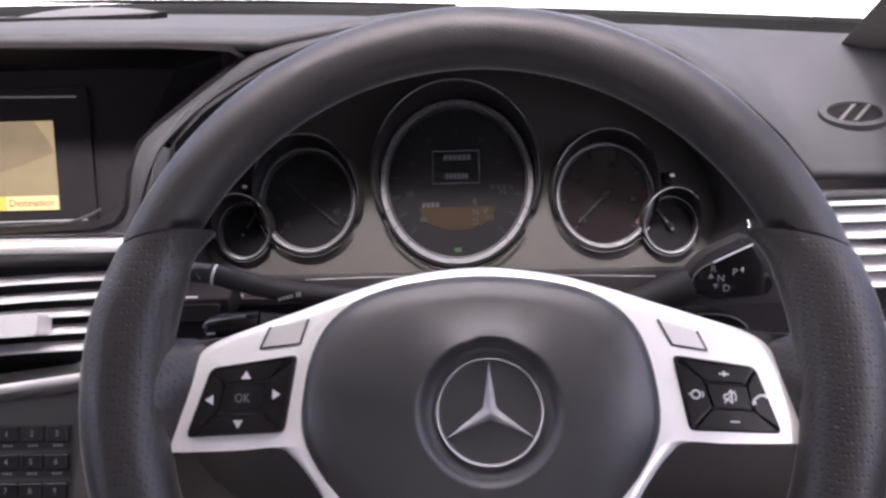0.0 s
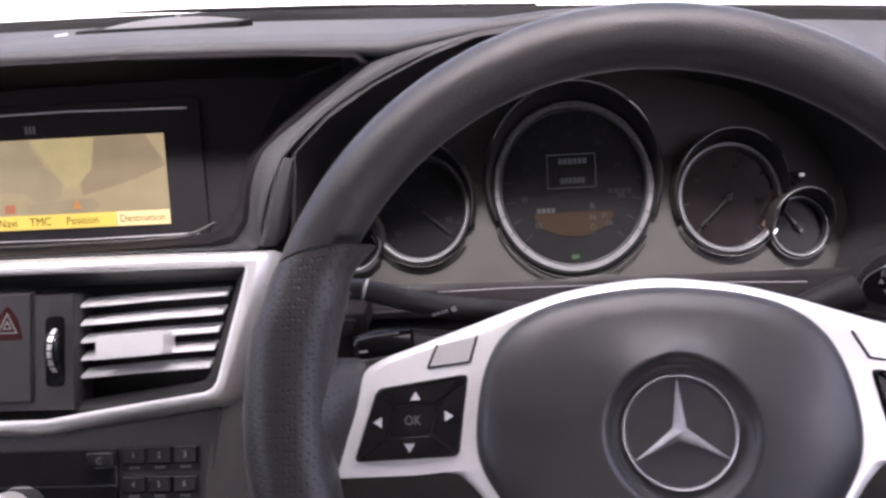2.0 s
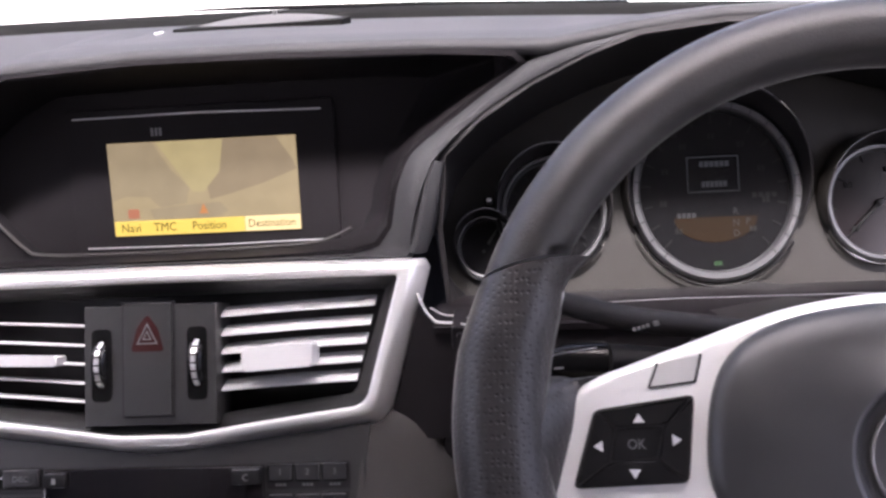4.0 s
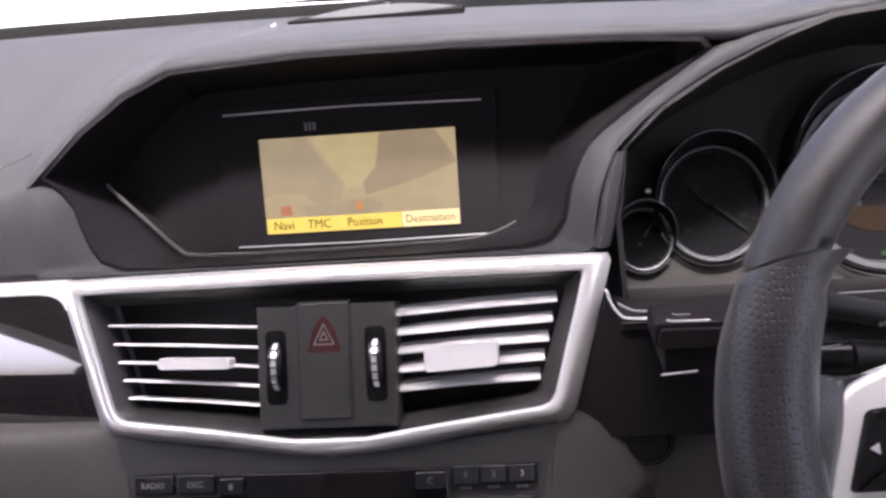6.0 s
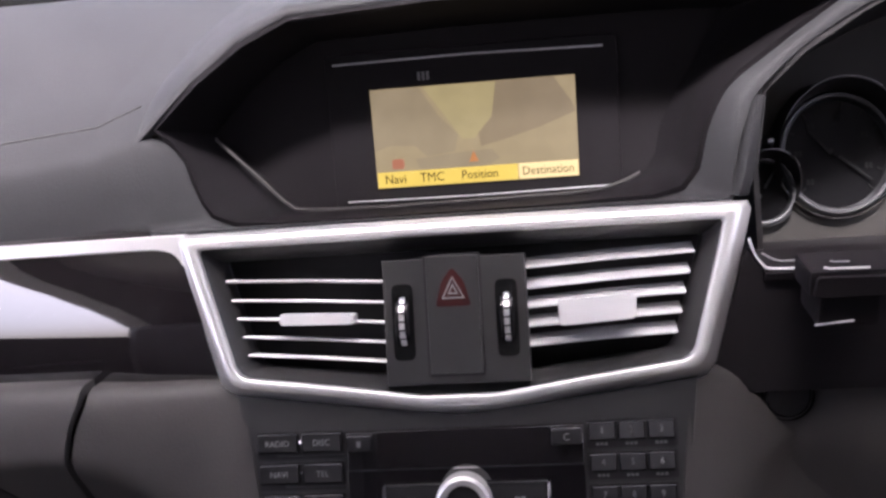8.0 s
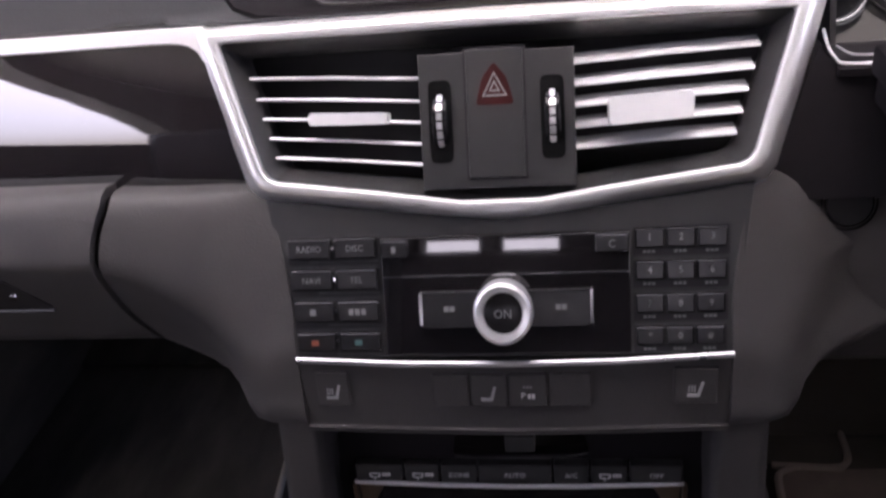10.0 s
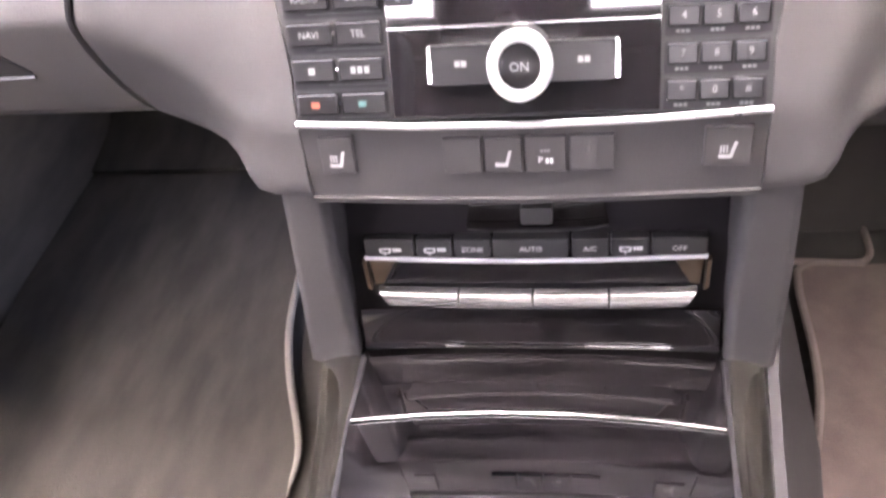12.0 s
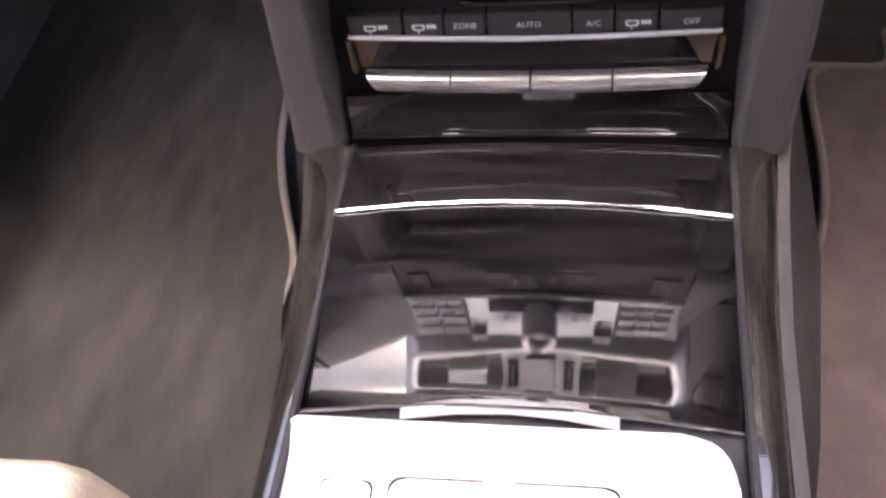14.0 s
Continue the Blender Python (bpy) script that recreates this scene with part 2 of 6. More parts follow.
def spline(pts, n=6, closed=False):
    """A Catmull-Rom curve through the points."""
    P = [Vector(p) for p in pts]
    k = len(P)
    out = []
    for i in range(k if closed else k - 1):
        p1, p2 = P[i], P[(i + 1) % k]
        p0 = P[i - 1] if (closed or i) else 2 * p1 - p2
        p3 = P[(i + 2) % k] if (closed or i + 2 < k) else 2 * p2 - p1
        for j in range(n):
            t = j / n
            out.append(0.5 * ((2 * p1) + (p2 - p0) * t + (2 * p0 - 5 * p1 + 4 * p2 - p3) * t * t + (3 * p1 - p0 - 3 * p2 + p3) * t ** 3))
    if not closed:
        out.append(P[-1])
    return out


def prism(face, pts, d0, d1, bevel=0.0, bm=None, seg=2):
    """A plate: the outline pts on a face, from depth d0 to d1, its front edge rounded."""
    bm = bm or bmesh.new()
    back = [bm.verts.new(face.at(*p, d0)) for p in pts]
    front = [bm.verts.new(face.at(*p, d1)) for p in pts]
    k = len(pts)
    bm.faces.new(back[::-1])
    ft = bm.faces.new(front)
    for i in range(k):
        bm.faces.new((back[i], back[(i + 1) % k], front[(i + 1) % k], front[i]))
    if bevel:
        bmesh.ops.bevel(bm, geom=list(ft.edges), offset=bevel, segments=seg, affect="EDGES", profile=0.6)
    return bm


def frame_plate(face, outer, inner, d0, d1, bevel=0.0, d_in=None, bm=None):
    """A frame between two outlines with the same number of points."""
    bm = bm or bmesh.new()
    d_in = d1 if d_in is None else d_in
    k = len(outer)
    rows = [[bm.verts.new(face.at(*p, d)) for p in ring] for ring, d in ((outer, d0), (outer, d1), (inner, d_in), (inner, d0))]
    keep = []
    for a in range(4):
        for i in range(k):
            f = bm.faces.new((rows[a][i], rows[a][(i + 1) % k], rows[(a + 1) % 4][(i + 1) % k], rows[(a + 1) % 4][i]))
            if a == 1:
                keep.append(f)
    if bevel:
        es = {e for f in keep for e in f.edges if any(lf not in keep for lf in e.link_faces)}
        bmesh.ops.bevel(bm, geom=list(es), offset=bevel, segments=2, affect="EDGES", profile=0.6)
    return bm


def lathe(face, cx, cz, profile, n=48, bm=None, close=True):
    """A turned piece on a face: profile of (radius, depth)."""
    bm = bm or bmesh.new()
    rings = []
    for r, d in profile:
        if r <= 0:
            rings.append([bm.verts.new(face.at(cx, cz, d))])
        else:
            rings.append([bm.verts.new(face.at(cx + r * math.cos(2 * math.pi * i / n), cz + r * math.sin(2 * math.pi * i / n), d)) for i in range(n)])
    for a, b in zip(rings, rings[1:]):
        for i in range(n):
            j = (i + 1) % n
            if len(a) == 1:
                bm.faces.new((a[0], b[i], b[j]))
            elif len(b) == 1:
                bm.faces.new((a[i], a[j], b[0]))
            else:
                bm.faces.new((a[i], a[j], b[j], b[i]))
    return bm


def dense(grid, n=3):
    """A finer grid through a coarse one, by splines both ways."""
    across = [spline([Vector(p) for p in row], n) for row in grid]
    down = [spline([row[i] for row in across], n) for i in range(len(across[0]))]
    return [[c[k] for c in down] for k in range(len(down[0]))]


def loft(rows, closed=False, caps=False, bm=None):
    """Quads between rows of points; closed: each row is a ring."""
    bm = bm or bmesh.new()
    V = [[bm.verts.new(p) for p in row] for row in rows]
    k = len(V[0])
    for a, b in zip(V, V[1:]):
        for i in range(k if closed else k - 1):
            j = (i + 1) % k
            bm.faces.new((a[i], a[j], b[j], b[i]))
    if caps:
        bm.faces.new(V[0][::-1])
        bm.faces.new(V[-1])
    return bm


def thick(bm, t):
    """Gives a sheet a thickness."""
    bmesh.ops.recalc_face_normals(bm, faces=bm.faces)
    bmesh.ops.solidify(bm, geom=list(bm.faces), thickness=t)
    return bm


def tube(path, r, n=8, flat=1.0, bm=None):
    """A rod along a path; r: one radius or one for each point."""
    path = [Vector(p) for p in path]
    rows = []
    for i, p in enumerate(path):
        t = (path[min(i + 1, len(path) - 1)] - path[max(i - 1, 0)]).normalized()
        up = Vector((0, 0, 1)) if abs(t.z) < 0.9 else Vector((0, 1, 0))
        a = t.cross(up).normalized()
        b = a.cross(t)
        rr = r[i] if isinstance(r, (list, tuple)) else r
        rows.append([p + a * rr * math.cos(2 * math.pi * j / n) + b * rr * flat * math.sin(2 * math.pi * j / n) for j in range(n)])
    return loft(rows, closed=True, caps=True, bm=bm)


def block(x0, x1, y0, y1, z0, z1, bevel=0.004, seg=2):
    bm = bmesh.new()
    bmesh.ops.create_cube(bm, size=1.0)
    bm.transform(Matrix.Translation(((x0 + x1) / 2, (y0 + y1) / 2, (z0 + z1) / 2)) @ Matrix.Diagonal((x1 - x0, y1 - y0, z1 - z0, 1)))
    if bevel:
        bmesh.ops.bevel(bm, geom=list(bm.edges), offset=bevel, segments=seg, affect="EDGES", profile=0.6)
    return bm


def lettering(body, face, x, z, size, mat, parent, d=0.0004, name="lettering", label="", squeeze=1.0):
    """Printed letters, centred at (x, z) of a face."""
    cu = bpy.data.curves.new(name, "FONT")
    cu.body, cu.size, cu.align_x, cu.align_y = body, size, "CENTER", "CENTER"
    cu.resolution_u = 2
    tmp = bpy.data.objects.new(name, cu)
    scene.collection.objects.link(tmp)
    me = bpy.data.meshes.new_from_object(tmp.evaluated_get(bpy.context.evaluated_depsgraph_get()))
    bpy.data.objects.remove(tmp)
    bm = bmesh.new()
    bm.from_mesh(me)
    bpy.data.meshes.remove(me)
    for v in bm.verts:
        v.co = face.at(x + v.co.x * squeeze, z + v.co.y, d)
    return part(name, bm, mat, parent, label)


def bars(face, x, z, w, h, mat, parent, d=0.0004, n=1, gap=0.3, name="print_bar"):
    """Unreadable small print: plain bars."""
    bm = bmesh.new()
    step = w / n
    for i in range(n):
        x0 = x - w / 2 + i * step
        prism(face, rect(x0, z - h / 2, x0 + step * (1 - gap), z + h / 2), d - 0.0003, d, bm=bm)
    return part(name, bm, mat, parent)


XC = -0.3255                      # the car's middle
S1 = Plane(0.489, 0.961, 0.43)    # vents and radio
S2 = Plane(0.421, 0.803, 0.11)    # row of switches
S3 = Plane(0.434, 0.701, 0.16)    # climate panel
S4 = Plane(0.558, 0.964, 0.20)    # display
S5 = Plane(0.584, 0.930, 0.42)    # instrument cluster

# ---------------------------------------------------------------- outside and shell of the car
ground = bmesh.new()
for v in ((-600, -600, 0), (600, -600, 0), (600, 600, 0), (-600, 600, 0)):
    ground.verts.new(v)
ground.faces.new(ground.verts)
single("ground", ground, M_CONCRETE, "pale concrete forecourt round the car", "ground", kind="structure")
far = thing("showroom_building", "low pale rendered building across the forecourt", "building", (-6, 30, 0))
part("wall", block(-12.5, 0, 30, 38, 0, 3.6, 0.05), M_WALL, far)
part("roof", block(-12.8, 0.3, 29.7, 38.3, 3.6, 3.9, 0.05), M_FRIT, far)
for i in range(3):
    part("window", block(-11.6 + i * 4.2, -8.9 + i * 4.2, 29.94, 30.02, 0.9, 2.6, 0.02), M_GLOSS, far)

LEFT, RIGHT = -1.075, 0.424       # inner faces of the doors
floor = block(LEFT - 0.05, RIGHT + 0.05, -1.7, 1.3, 0.20, 0.255, 0)
single("floor", floor, M_CARPET, "dark carpeted car floor", "floor", kind="structure")
for x0, x1, tm, tl in ((LEFT - 0.05, XC, M_MAT, "dark carpeted passenger toe board"), (XC, RIGHT + 0.05, M_CARPET, "dark carpeted driver's toe board")):
    prof = ((1.08, 0.258), (1.14, 0.2700), (1.19, 0.289), (1.24, 0.345), (1.28, 0.46), (1.27, 0.64), (1.15, 0.85), (1.0, 1.0)) if x1 == XC else ((0.94, 0.25), (0.97, 0.27), (1.01, 0.33), (1.05, 0.45), (1.06, 0.60), (1.06, 0.75), (1.04, 0.88), (1.0, 1.0))
    toe = loft(dense([[(x, y, z) for x in (x0, (x0 + x1) / 2, x1)] for y, z in prof]))
    single("firewall", thick(toe, 0.02), tm, tl, "wall", kind="structure", sharp=60)


def shell_side(x0, x1, name, label, post):
    """A car door with its card, sill and window opening; unseen post and rail shape the light."""
    d = thing(name, label, "door", ((x0 + x1) / 2, 0, 0.25), kind="structure")
    part("door_card", block(x0, x1, -1.7, 1.3, 0.22, 0.978, 0.01), M_DOOR, d)
    part("unseen_window_post", block(x0, x1, -1.15, post, 0.985, 1.40, 0.01), M_DOOR, d)
    # outline curved so that the window's reflection in the passenger trim ends in a leaf
    part("unseen_roof_rail", prism(Disc(Matrix.Translation((x0, 0, 0)) @ Matrix(((0, 0, 1, 0), (1, 0, 0, 0), (0, 1, 0, 0), (0, 0, 0, 1)))), [(-1.7, 1.46), (-1.7, 1.30), (-1.1, 1.10), (-0.80, 1.03), (-0.75, 1.075), (-0.68, 1.135), (-0.58, 1.200), (-0.4, 1.278), (-0.2, 1.330), (0.0, 1.362), (0.22, 1.385), (0.22, 1.46)], 0.0, 0.06), M_DOOR, d)
    inner = x1 if x0 < XC else x0
    part("kick_panel", block(min(inner, inner + (0.02 if x0 < XC else -0.02)), max(inner, inner + (0.02 if x0 < XC else -0.02)), 0.45, 1.28, 0.25, 0.80, 0.004), M_MAT if x0 < XC else M_CARPET, d, "carpeted footwell side")
    s = 1 if x0 < XC else -1
    part("armrest", block(min(inner, inner + s * 0.05), max(inner, inner + s * 0.05), -0.5, 0.35, 0.74, 0.80, 0.015), M_DOOR, d)


shell_side(LEFT - 0.06, LEFT, "door_1", "dark grey passenger door card with its window above", -0.76)
# post drawn far forward to block light from the driver's window
shell_side(RIGHT, RIGHT + 0.06, "door_2", "dark grey driver's door card with its window above", -0.28)
roof = loft([[Vector((x, y, 1.43 + 0.03 * (1 - ((x - XC) / 0.8) ** 2) - 0.02 * max(0, y) / 0.2)) for x in (-1.12, -0.9, -0.6, XC, -0.05, 0.25, 0.47)] for y in (0.255, 0.18, 0.10, -0.3, -0.8, -1.3, -1.7)])
single("ceiling", thick(roof, 0.025), M_HEAD, "grey fabric headliner", "ceiling", kind="structure")
# unseen bulkhead, its top set by how much rear window the gloss reflects
single("unseen_wall_rear", block(-1.13, 0.48, -1.76, -1.70, 0.2, 1.12, 0.01), M_DOOR, "unseen dark rear bulkhead, added to limit light from behind", "wall", kind="structure")


# unseen bench, added so that its outline shapes the radio's bright reflections
rear = thing("unseen_back_bench", "unseen dark rear bench with head restraints, added to shape reflections", "seat", (XC, -1.3, 0.255))
part("cushion", block(-1.06, 0.41, -1.35, -0.80, 0.30, 0.56, 0.04, 3), M_DOOR, rear)
part("unseen_backrest", block(-1.06, 0.41, -1.62, -1.38, 0.50, 1.162, 0.03, 3), M_DOOR, rear)
for ra, rb in ((-0.98, -0.69), (-0.535, -0.465), (-0.31, -0.05), (0.02, 0.33)):
    part("unseen_head_restraint", block(ra, rb, -1.60, -1.48, 1.14, 1.30, 0.045, 4), M_DOOR, rear)


# unseen blind, added to darken part of the rear window in the radio's gloss
blind = thing("unseen_rear_blind", "unseen dark blind, added to shape the radio's reflections", "blind", (-0.45, -1.70, 1.228))
part("fabric", block(-0.74, -0.27, -1.705, -1.695, 1.245, 1.425, 0.002), M_DOOR, blind)
part("rod", tube([(-0.74, -1.70, 1.43), (-0.27, -1.70, 1.43)], 0.006), M_DARK, blind)


def base_y(x):
    return 0.93 - 0.33 * ((x - XC) / 0.745) ** 2 if abs(x - XC) < 0.62 else 0.93 - 0.2285 - 0.6 * (abs(x - XC) - 0.62)


def base_z(x):
    return 1.0686 - (0.022 if x < XC else 0.029) * (x - XC)


glass_rows = []
for k in range(7):
    t = k / 6
    glass_rows.append([Vector((XC + (x - XC) * (1 - 0.13 * t), base_y(x) * (1 - t) + 0.262 * t - 0.04 * t * ((x - XC) / 0.7) ** 2 + 0.045, (base_z(x) - 0.013) * (1 - t) + 1.415 * t + 0.05 * math.sin(math.pi * t))) for x in (-1.06, -0.9, -0.7, -0.5, XC, -0.15, 0.05, 0.25, 0.41)])
ws = single("windscreen", thick(loft(glass_rows), 0.005), M_GLASS, "clear curved windscreen glass", "windscreen", kind="structure")
ws.visible_shadow = False
xs = [-1.07 + i * (1.49 / 30) for i in range(31)]
cowl = loft([[Vector((x, base_y(x) + dy, base_z(x) + z)) for x in xs] for dy, z in ((-0.004, -0.023), (-0.002, -0.008), (0.012, 0.007), (0.030, 0.0115), (0.060, 0.010), (0.075, -0.03))])
single("windscreen_cowl", thick(cowl, 0.003), M_FRIT, "matt black strip along the foot of the windscreen", "cowl", kind="structure")
for nm, s, x0 in (("a_pillar", 1, 0.425), ("a_pillar", -1, -1.076)):
    rows = []
    for inset, py, pz in ((0.050, 0.80, 0.985), (0.058, 0.72, 1.032), (0.068, 0.58, 1.105), (0.082, 0.42, 1.22), (0.100, 0.24, 1.42)):
        c = Vector((x0 - s * inset, py, pz))
        w = 0.085
        rows.append([c + Vector((s * w * a, b, 0.02 * a)) for a, b in ((-0.75, 0.0), (-0.55, -0.03), (0, -0.05), (0.9, -0.05), (1.2, 0.05), (0, 0.06))])
    single(nm, loft(rows, closed=True, caps=True), M_HEAD, "grey fabric windscreen pillar trim", "pillar", at=(x0 - s * 0.085, 0.70, 0.99), kind="structure")

single("scuttle", block(LEFT - 0.05, RIGHT + 0.05, 1.0, 1.3, 0.990, 1.012, 0.004), M_FRIT, "black scuttle panel ahead of the windscreen", "scuttle", kind="structure")
wiper = thing("windscreen_wiper", "black wiper blade resting at the foot of the windscreen", "wiper", (-0.20, 1.0, 1.065))
part("blade", tube([(-0.455, 0.992, 1.0845), (-0.394, 1.0, 1.0825), (-0.204, 1.005, 1.0752), (-0.0805, 1.003, 1.0690), (0.011, 1.0, 1.0655)], [0.0012, 0.0022, 0.0026, 0.0022, 0.0012], 8), M_FRIT, wiper, "thin rubber blade")
part("arm", tube([(-0.22, 1.006, 1.0735), (-0.10, 1.012, 1.0655), (0.02, 1.016, 1.056), (0.10, 1.018, 1.040)], [0.003, 0.0035, 0.004, 0.006], 8), M_FRIT, wiper, "tapered arm")

mirror = thing("rear_view_mirror", "black framed rear-view mirror under the header", "mirror", (XC, 0.31, 1.36))
part("stem", tube([(XC, 0.29, 1.41), (XC, 0.32, 1.385), (XC, 0.30, 1.36)], 0.012), M_DARK, mirror)
part("housing", prism(Disc(pose(XC, 0.29, 1.335, 78, 0, -8)), rounded([(-0.125, -0.03), (0.125, -0.03), (0.115, 0.035), (-0.115, 0.035)], 0.02), -0.03, 0.0, 0.006), M_DARK, mirror)
part("mirror_glass", prism(Disc(pose(XC, 0.29, 1.335, 78, 0, -8)), rounded([(-0.118, -0.025), (0.118, -0.025), (0.108, 0.03), (-0.108, 0.03)], 0.018), 0.0, 0.002), M_CHROME, mirror)

# ---------------------------------------------------------------- dashboard
LIP = [(-1.06, 0.535, 0.985), (-0.80, 0.515, 0.992), (-0.62, 0.513, 1.000), (-0.530, 0.515, 1.008), (-0.503, 0.520, 1.0175), (-0.467, 0.525, 1.0485), (-0.438, 0.526, 1.067),
       (-0.408, 0.526, 1.0795), (-0.33, 0.527, 1.083), (-0.25, 0.527, 1.0825), (-0.16, 0.527, 1.080), (-0.095, 0.528, 1.0765), (-0.05, 0.533, 1.0825),
       (0.0, 0.537, 1.087), (0.05, 0.537, 1.087), (0.10, 0.536, 1.080), (0.15, 0.535, 1.062), (0.19, 0.53, 1.035), (0.215, 0.53, 1.012), (0.235, 0.53, 0.988), (0.30, 0.535, 0.985), (0.41, 0.55, 0.978)]


def lip(x):
    for a, b in zip(LIP, LIP[1:]):
        if a[0] <= x <= b[0]:
            t = (x - a[0]) / (b[0] - a[0])
            return a[1] + (b[1] - a[1]) * t, a[2] + (b[2] - a[2]) * t
    return LIP[-1][1:] if x > 0 else LIP[0][1:]


dash = thing("dashboard", "dark grey soft-grained car dashboard with hooded display and instruments", "dashboard", (XC, 0.55, 0.75))
cols = sorted({round(x, 4) for x in [p[0] for p in LIP] + [-1.06 + i * 0.035 for i in range(43)] if -1.061 <= x <= 0.411})
rows = []
hump = lambda x: min(1.0, max(0.0, (1.03 - lip(x)[1]) / 0.04))
for s in (0, 0.012, 0.03, 0.055, 0.085, 0.12, 0.167, 0.25, 0.333, 0.417, 0.5, 0.583, 0.667, 0.75, 0.833, 0.917, 1.0):
    row = []
    for x in cols:
        ly, lz = lip(x)
        by, bz = base_y(x), base_z(x)
        y = ly + (by - ly) * s
        z = lz + (bz - lz) * s + (0.012 + 0.018 * hump(x) * (1 if x < XC else 0.1)) * math.sin(math.pi * min(1, s * 1.0)) ** 0.8 * (1 - 0.3 * s)
        if lz > 1.05:
            z = lz + (bz - lz) * s ** 0.6
        z += 0.006 * (1 - (1 - min(1, s / 0.13)) ** 2.2) * (1 - s)
        row.append(Vector((x, y, z)))
    rows.append(row)
rows_top = rows
split = min(range(len(cols)), key=lambda k: abs(cols[k] + 0.503))
over = [[Vector((p.x, p.y + dy, p.z + dz)) for p in rows[0][split:]] for dy, dz in ((-0.001, -0.009), (-0.004, -0.005), (-0.003, -0.002))]
part("upper_pad", thick(loft(over + [r[split:] for r in rows]), 0.006), M_DASH, dash, "grey soft upper dash pad", sharp=60)
face = []
for i in range(15, 0, -1):
    f = i / 15
    face.append([Vector((p.x, p.y - 0.017 * f ** 0.6, p.z + (0.9655 - p.z) * f)) for p in rows[0][:split + 1]])
pad = loft(face + [r[:split + 1] for r in rows])
# the surround of the display: stations of inner edge, outer edge, bulge, power of y, power of z
EDGE = [rows[0][split]] + [r[split] for r in face[::-1]]
ST = [((-0.5010, 0.5195, 1.0165), tuple(rows[0][split]), 0, 2.2, 1), ((-0.4870, 0.5220, 1.0085), tuple(EDGE[3]), 0, 2.2, 1), ((-0.4805, 0.5220, 0.9980), tuple(EDGE[6]), 0, 2.2, 1),
      ((-0.4775, 0.5200, 0.9860), tuple(EDGE[9]), 0, 2.2, 1), ((-0.4735, 0.5180, 0.9740), tuple(EDGE[12]), 0, 2.0, 1), ((-0.4680, 0.5165, 0.9650), tuple(EDGE[15]), 0, 1.5, 1.2),
      ((-0.4550, 0.5160, 0.9590), (-0.482, 0.4960, 0.9650), 0.0005, 1, 1.6), ((-0.430, 0.516, 0.9570), (-0.450, 0.4960, 0.9650), 0.0005, 1, 1.6), ((-0.362, 0.516, 0.9570), (-0.370, 0.4960, 0.9650), 0.0005, 1, 1.6),
      ((-0.280, 0.516, 0.9575), (-0.280, 0.4960, 0.9650), 0.0005, 1, 1.6), ((-0.215, 0.516, 0.9595), (-0.205, 0.4960, 0.9650), 0.0005, 1, 1.6), ((-0.1985, 0.516, 0.9640), (-0.1795, 0.4950, 0.9650), 0.001, 1, 1.3),
      ((-0.1900, 0.517, 0.9750), (-0.1765, 0.4975, 0.9760), 0.002, 1.3, 1), ((-0.1855, 0.519, 0.9960), (-0.1720, 0.504, 0.9940), 0.002, 1.4, 1), ((-0.1775, 0.521, 1.0140), (-0.1655, 0.511, 1.0090), 0.002, 1.2, 1),
      ((-0.1670, 0.524, 1.0240), (-0.1600, 0.515, 1.0170), 0.002, 1, 1), ((-0.1380, 0.528, 1.0440), (-0.1370, 0.521, 1.0365), 0.002, 1, 1), ((-0.1080, 0.529, 1.0640), (-0.1070, 0.523, 1.0545), 0.002, 1, 1),
      ((-0.0900, 0.532, 1.0735), (-0.0760, 0.525, 1.0680), 0.002, 1, 1), ((-0.0600, 0.540, 1.0800), (-0.0460, 0.529, 1.0780), 0.001, 1, 1)]
FI = spline([s[0] for s in ST], 3)
FO = EDGE + spline([s[1] for s in ST], 3)[16:]
srows = []
for i, (p, o) in enumerate(zip(FI, FO)):
    k = min(len(ST) - 2, i // 3)
    w = i / 3 - k
    b, ey, ez = [ST[k][j] * (1 - w) + ST[k + 1][j] * w for j in (2, 3, 4)]
    row = []
    for s in (0, 0.2, 0.4, 0.6, 0.78, 0.92, 1.0):
        row.append(Vector((o.x + (p.x - o.x) * s, o.y + (p.y - o.y) * s ** ey - b * math.sin(math.pi * s), o.z + (p.z - o.z) * s ** ez + 0.3 * b * math.sin(math.pi * s))))
    row.append(p + Vector((0, 0.004, 0)) + (p - o).normalized() * 0.002)
    srows.append(row)
loft(srows, bm=pad)
bmesh.ops.remove_doubles(pad, verts=pad.verts, dist=0.00005)
part("passenger_pad", thick(pad, 0.004), M_DASH, dash, "grey soft passenger dash pad running on round the display", sharp=75, weigh=False)
pcols = [x for x in cols if x <= -0.502]
part("pad_seam", tube([(x, lip(x)[0] + 0.012, lip(x)[1] + 0.0135) for x in pcols], 0.0005, 6), M_LOWER, dash)

# recess of the display, from the lip and the surround in to the panel
top_l = [(-0.495, 1.0195), (-0.465, 1.0445), (-0.436, 1.063), (-0.407, 1.0750), (-0.33, 1.0785), (-0.25, 1.0780), (-0.16, 1.0755), (-0.115, 1.0715)]
top_i = [(-0.4770, 1.006), (-0.452, 1.030), (-0.43, 1.046), (-0.406, 1.056), (-0.33, 1.058), (-0.25, 1.058), (-0.19, 1.057), (-0.165, 1.054)]
low_o = [FI[i] for i in (51, 48, 45, 42, 39, 36, 33, 30, 27, 24, 21, 18, 15, 12, 9, 6, 3)]
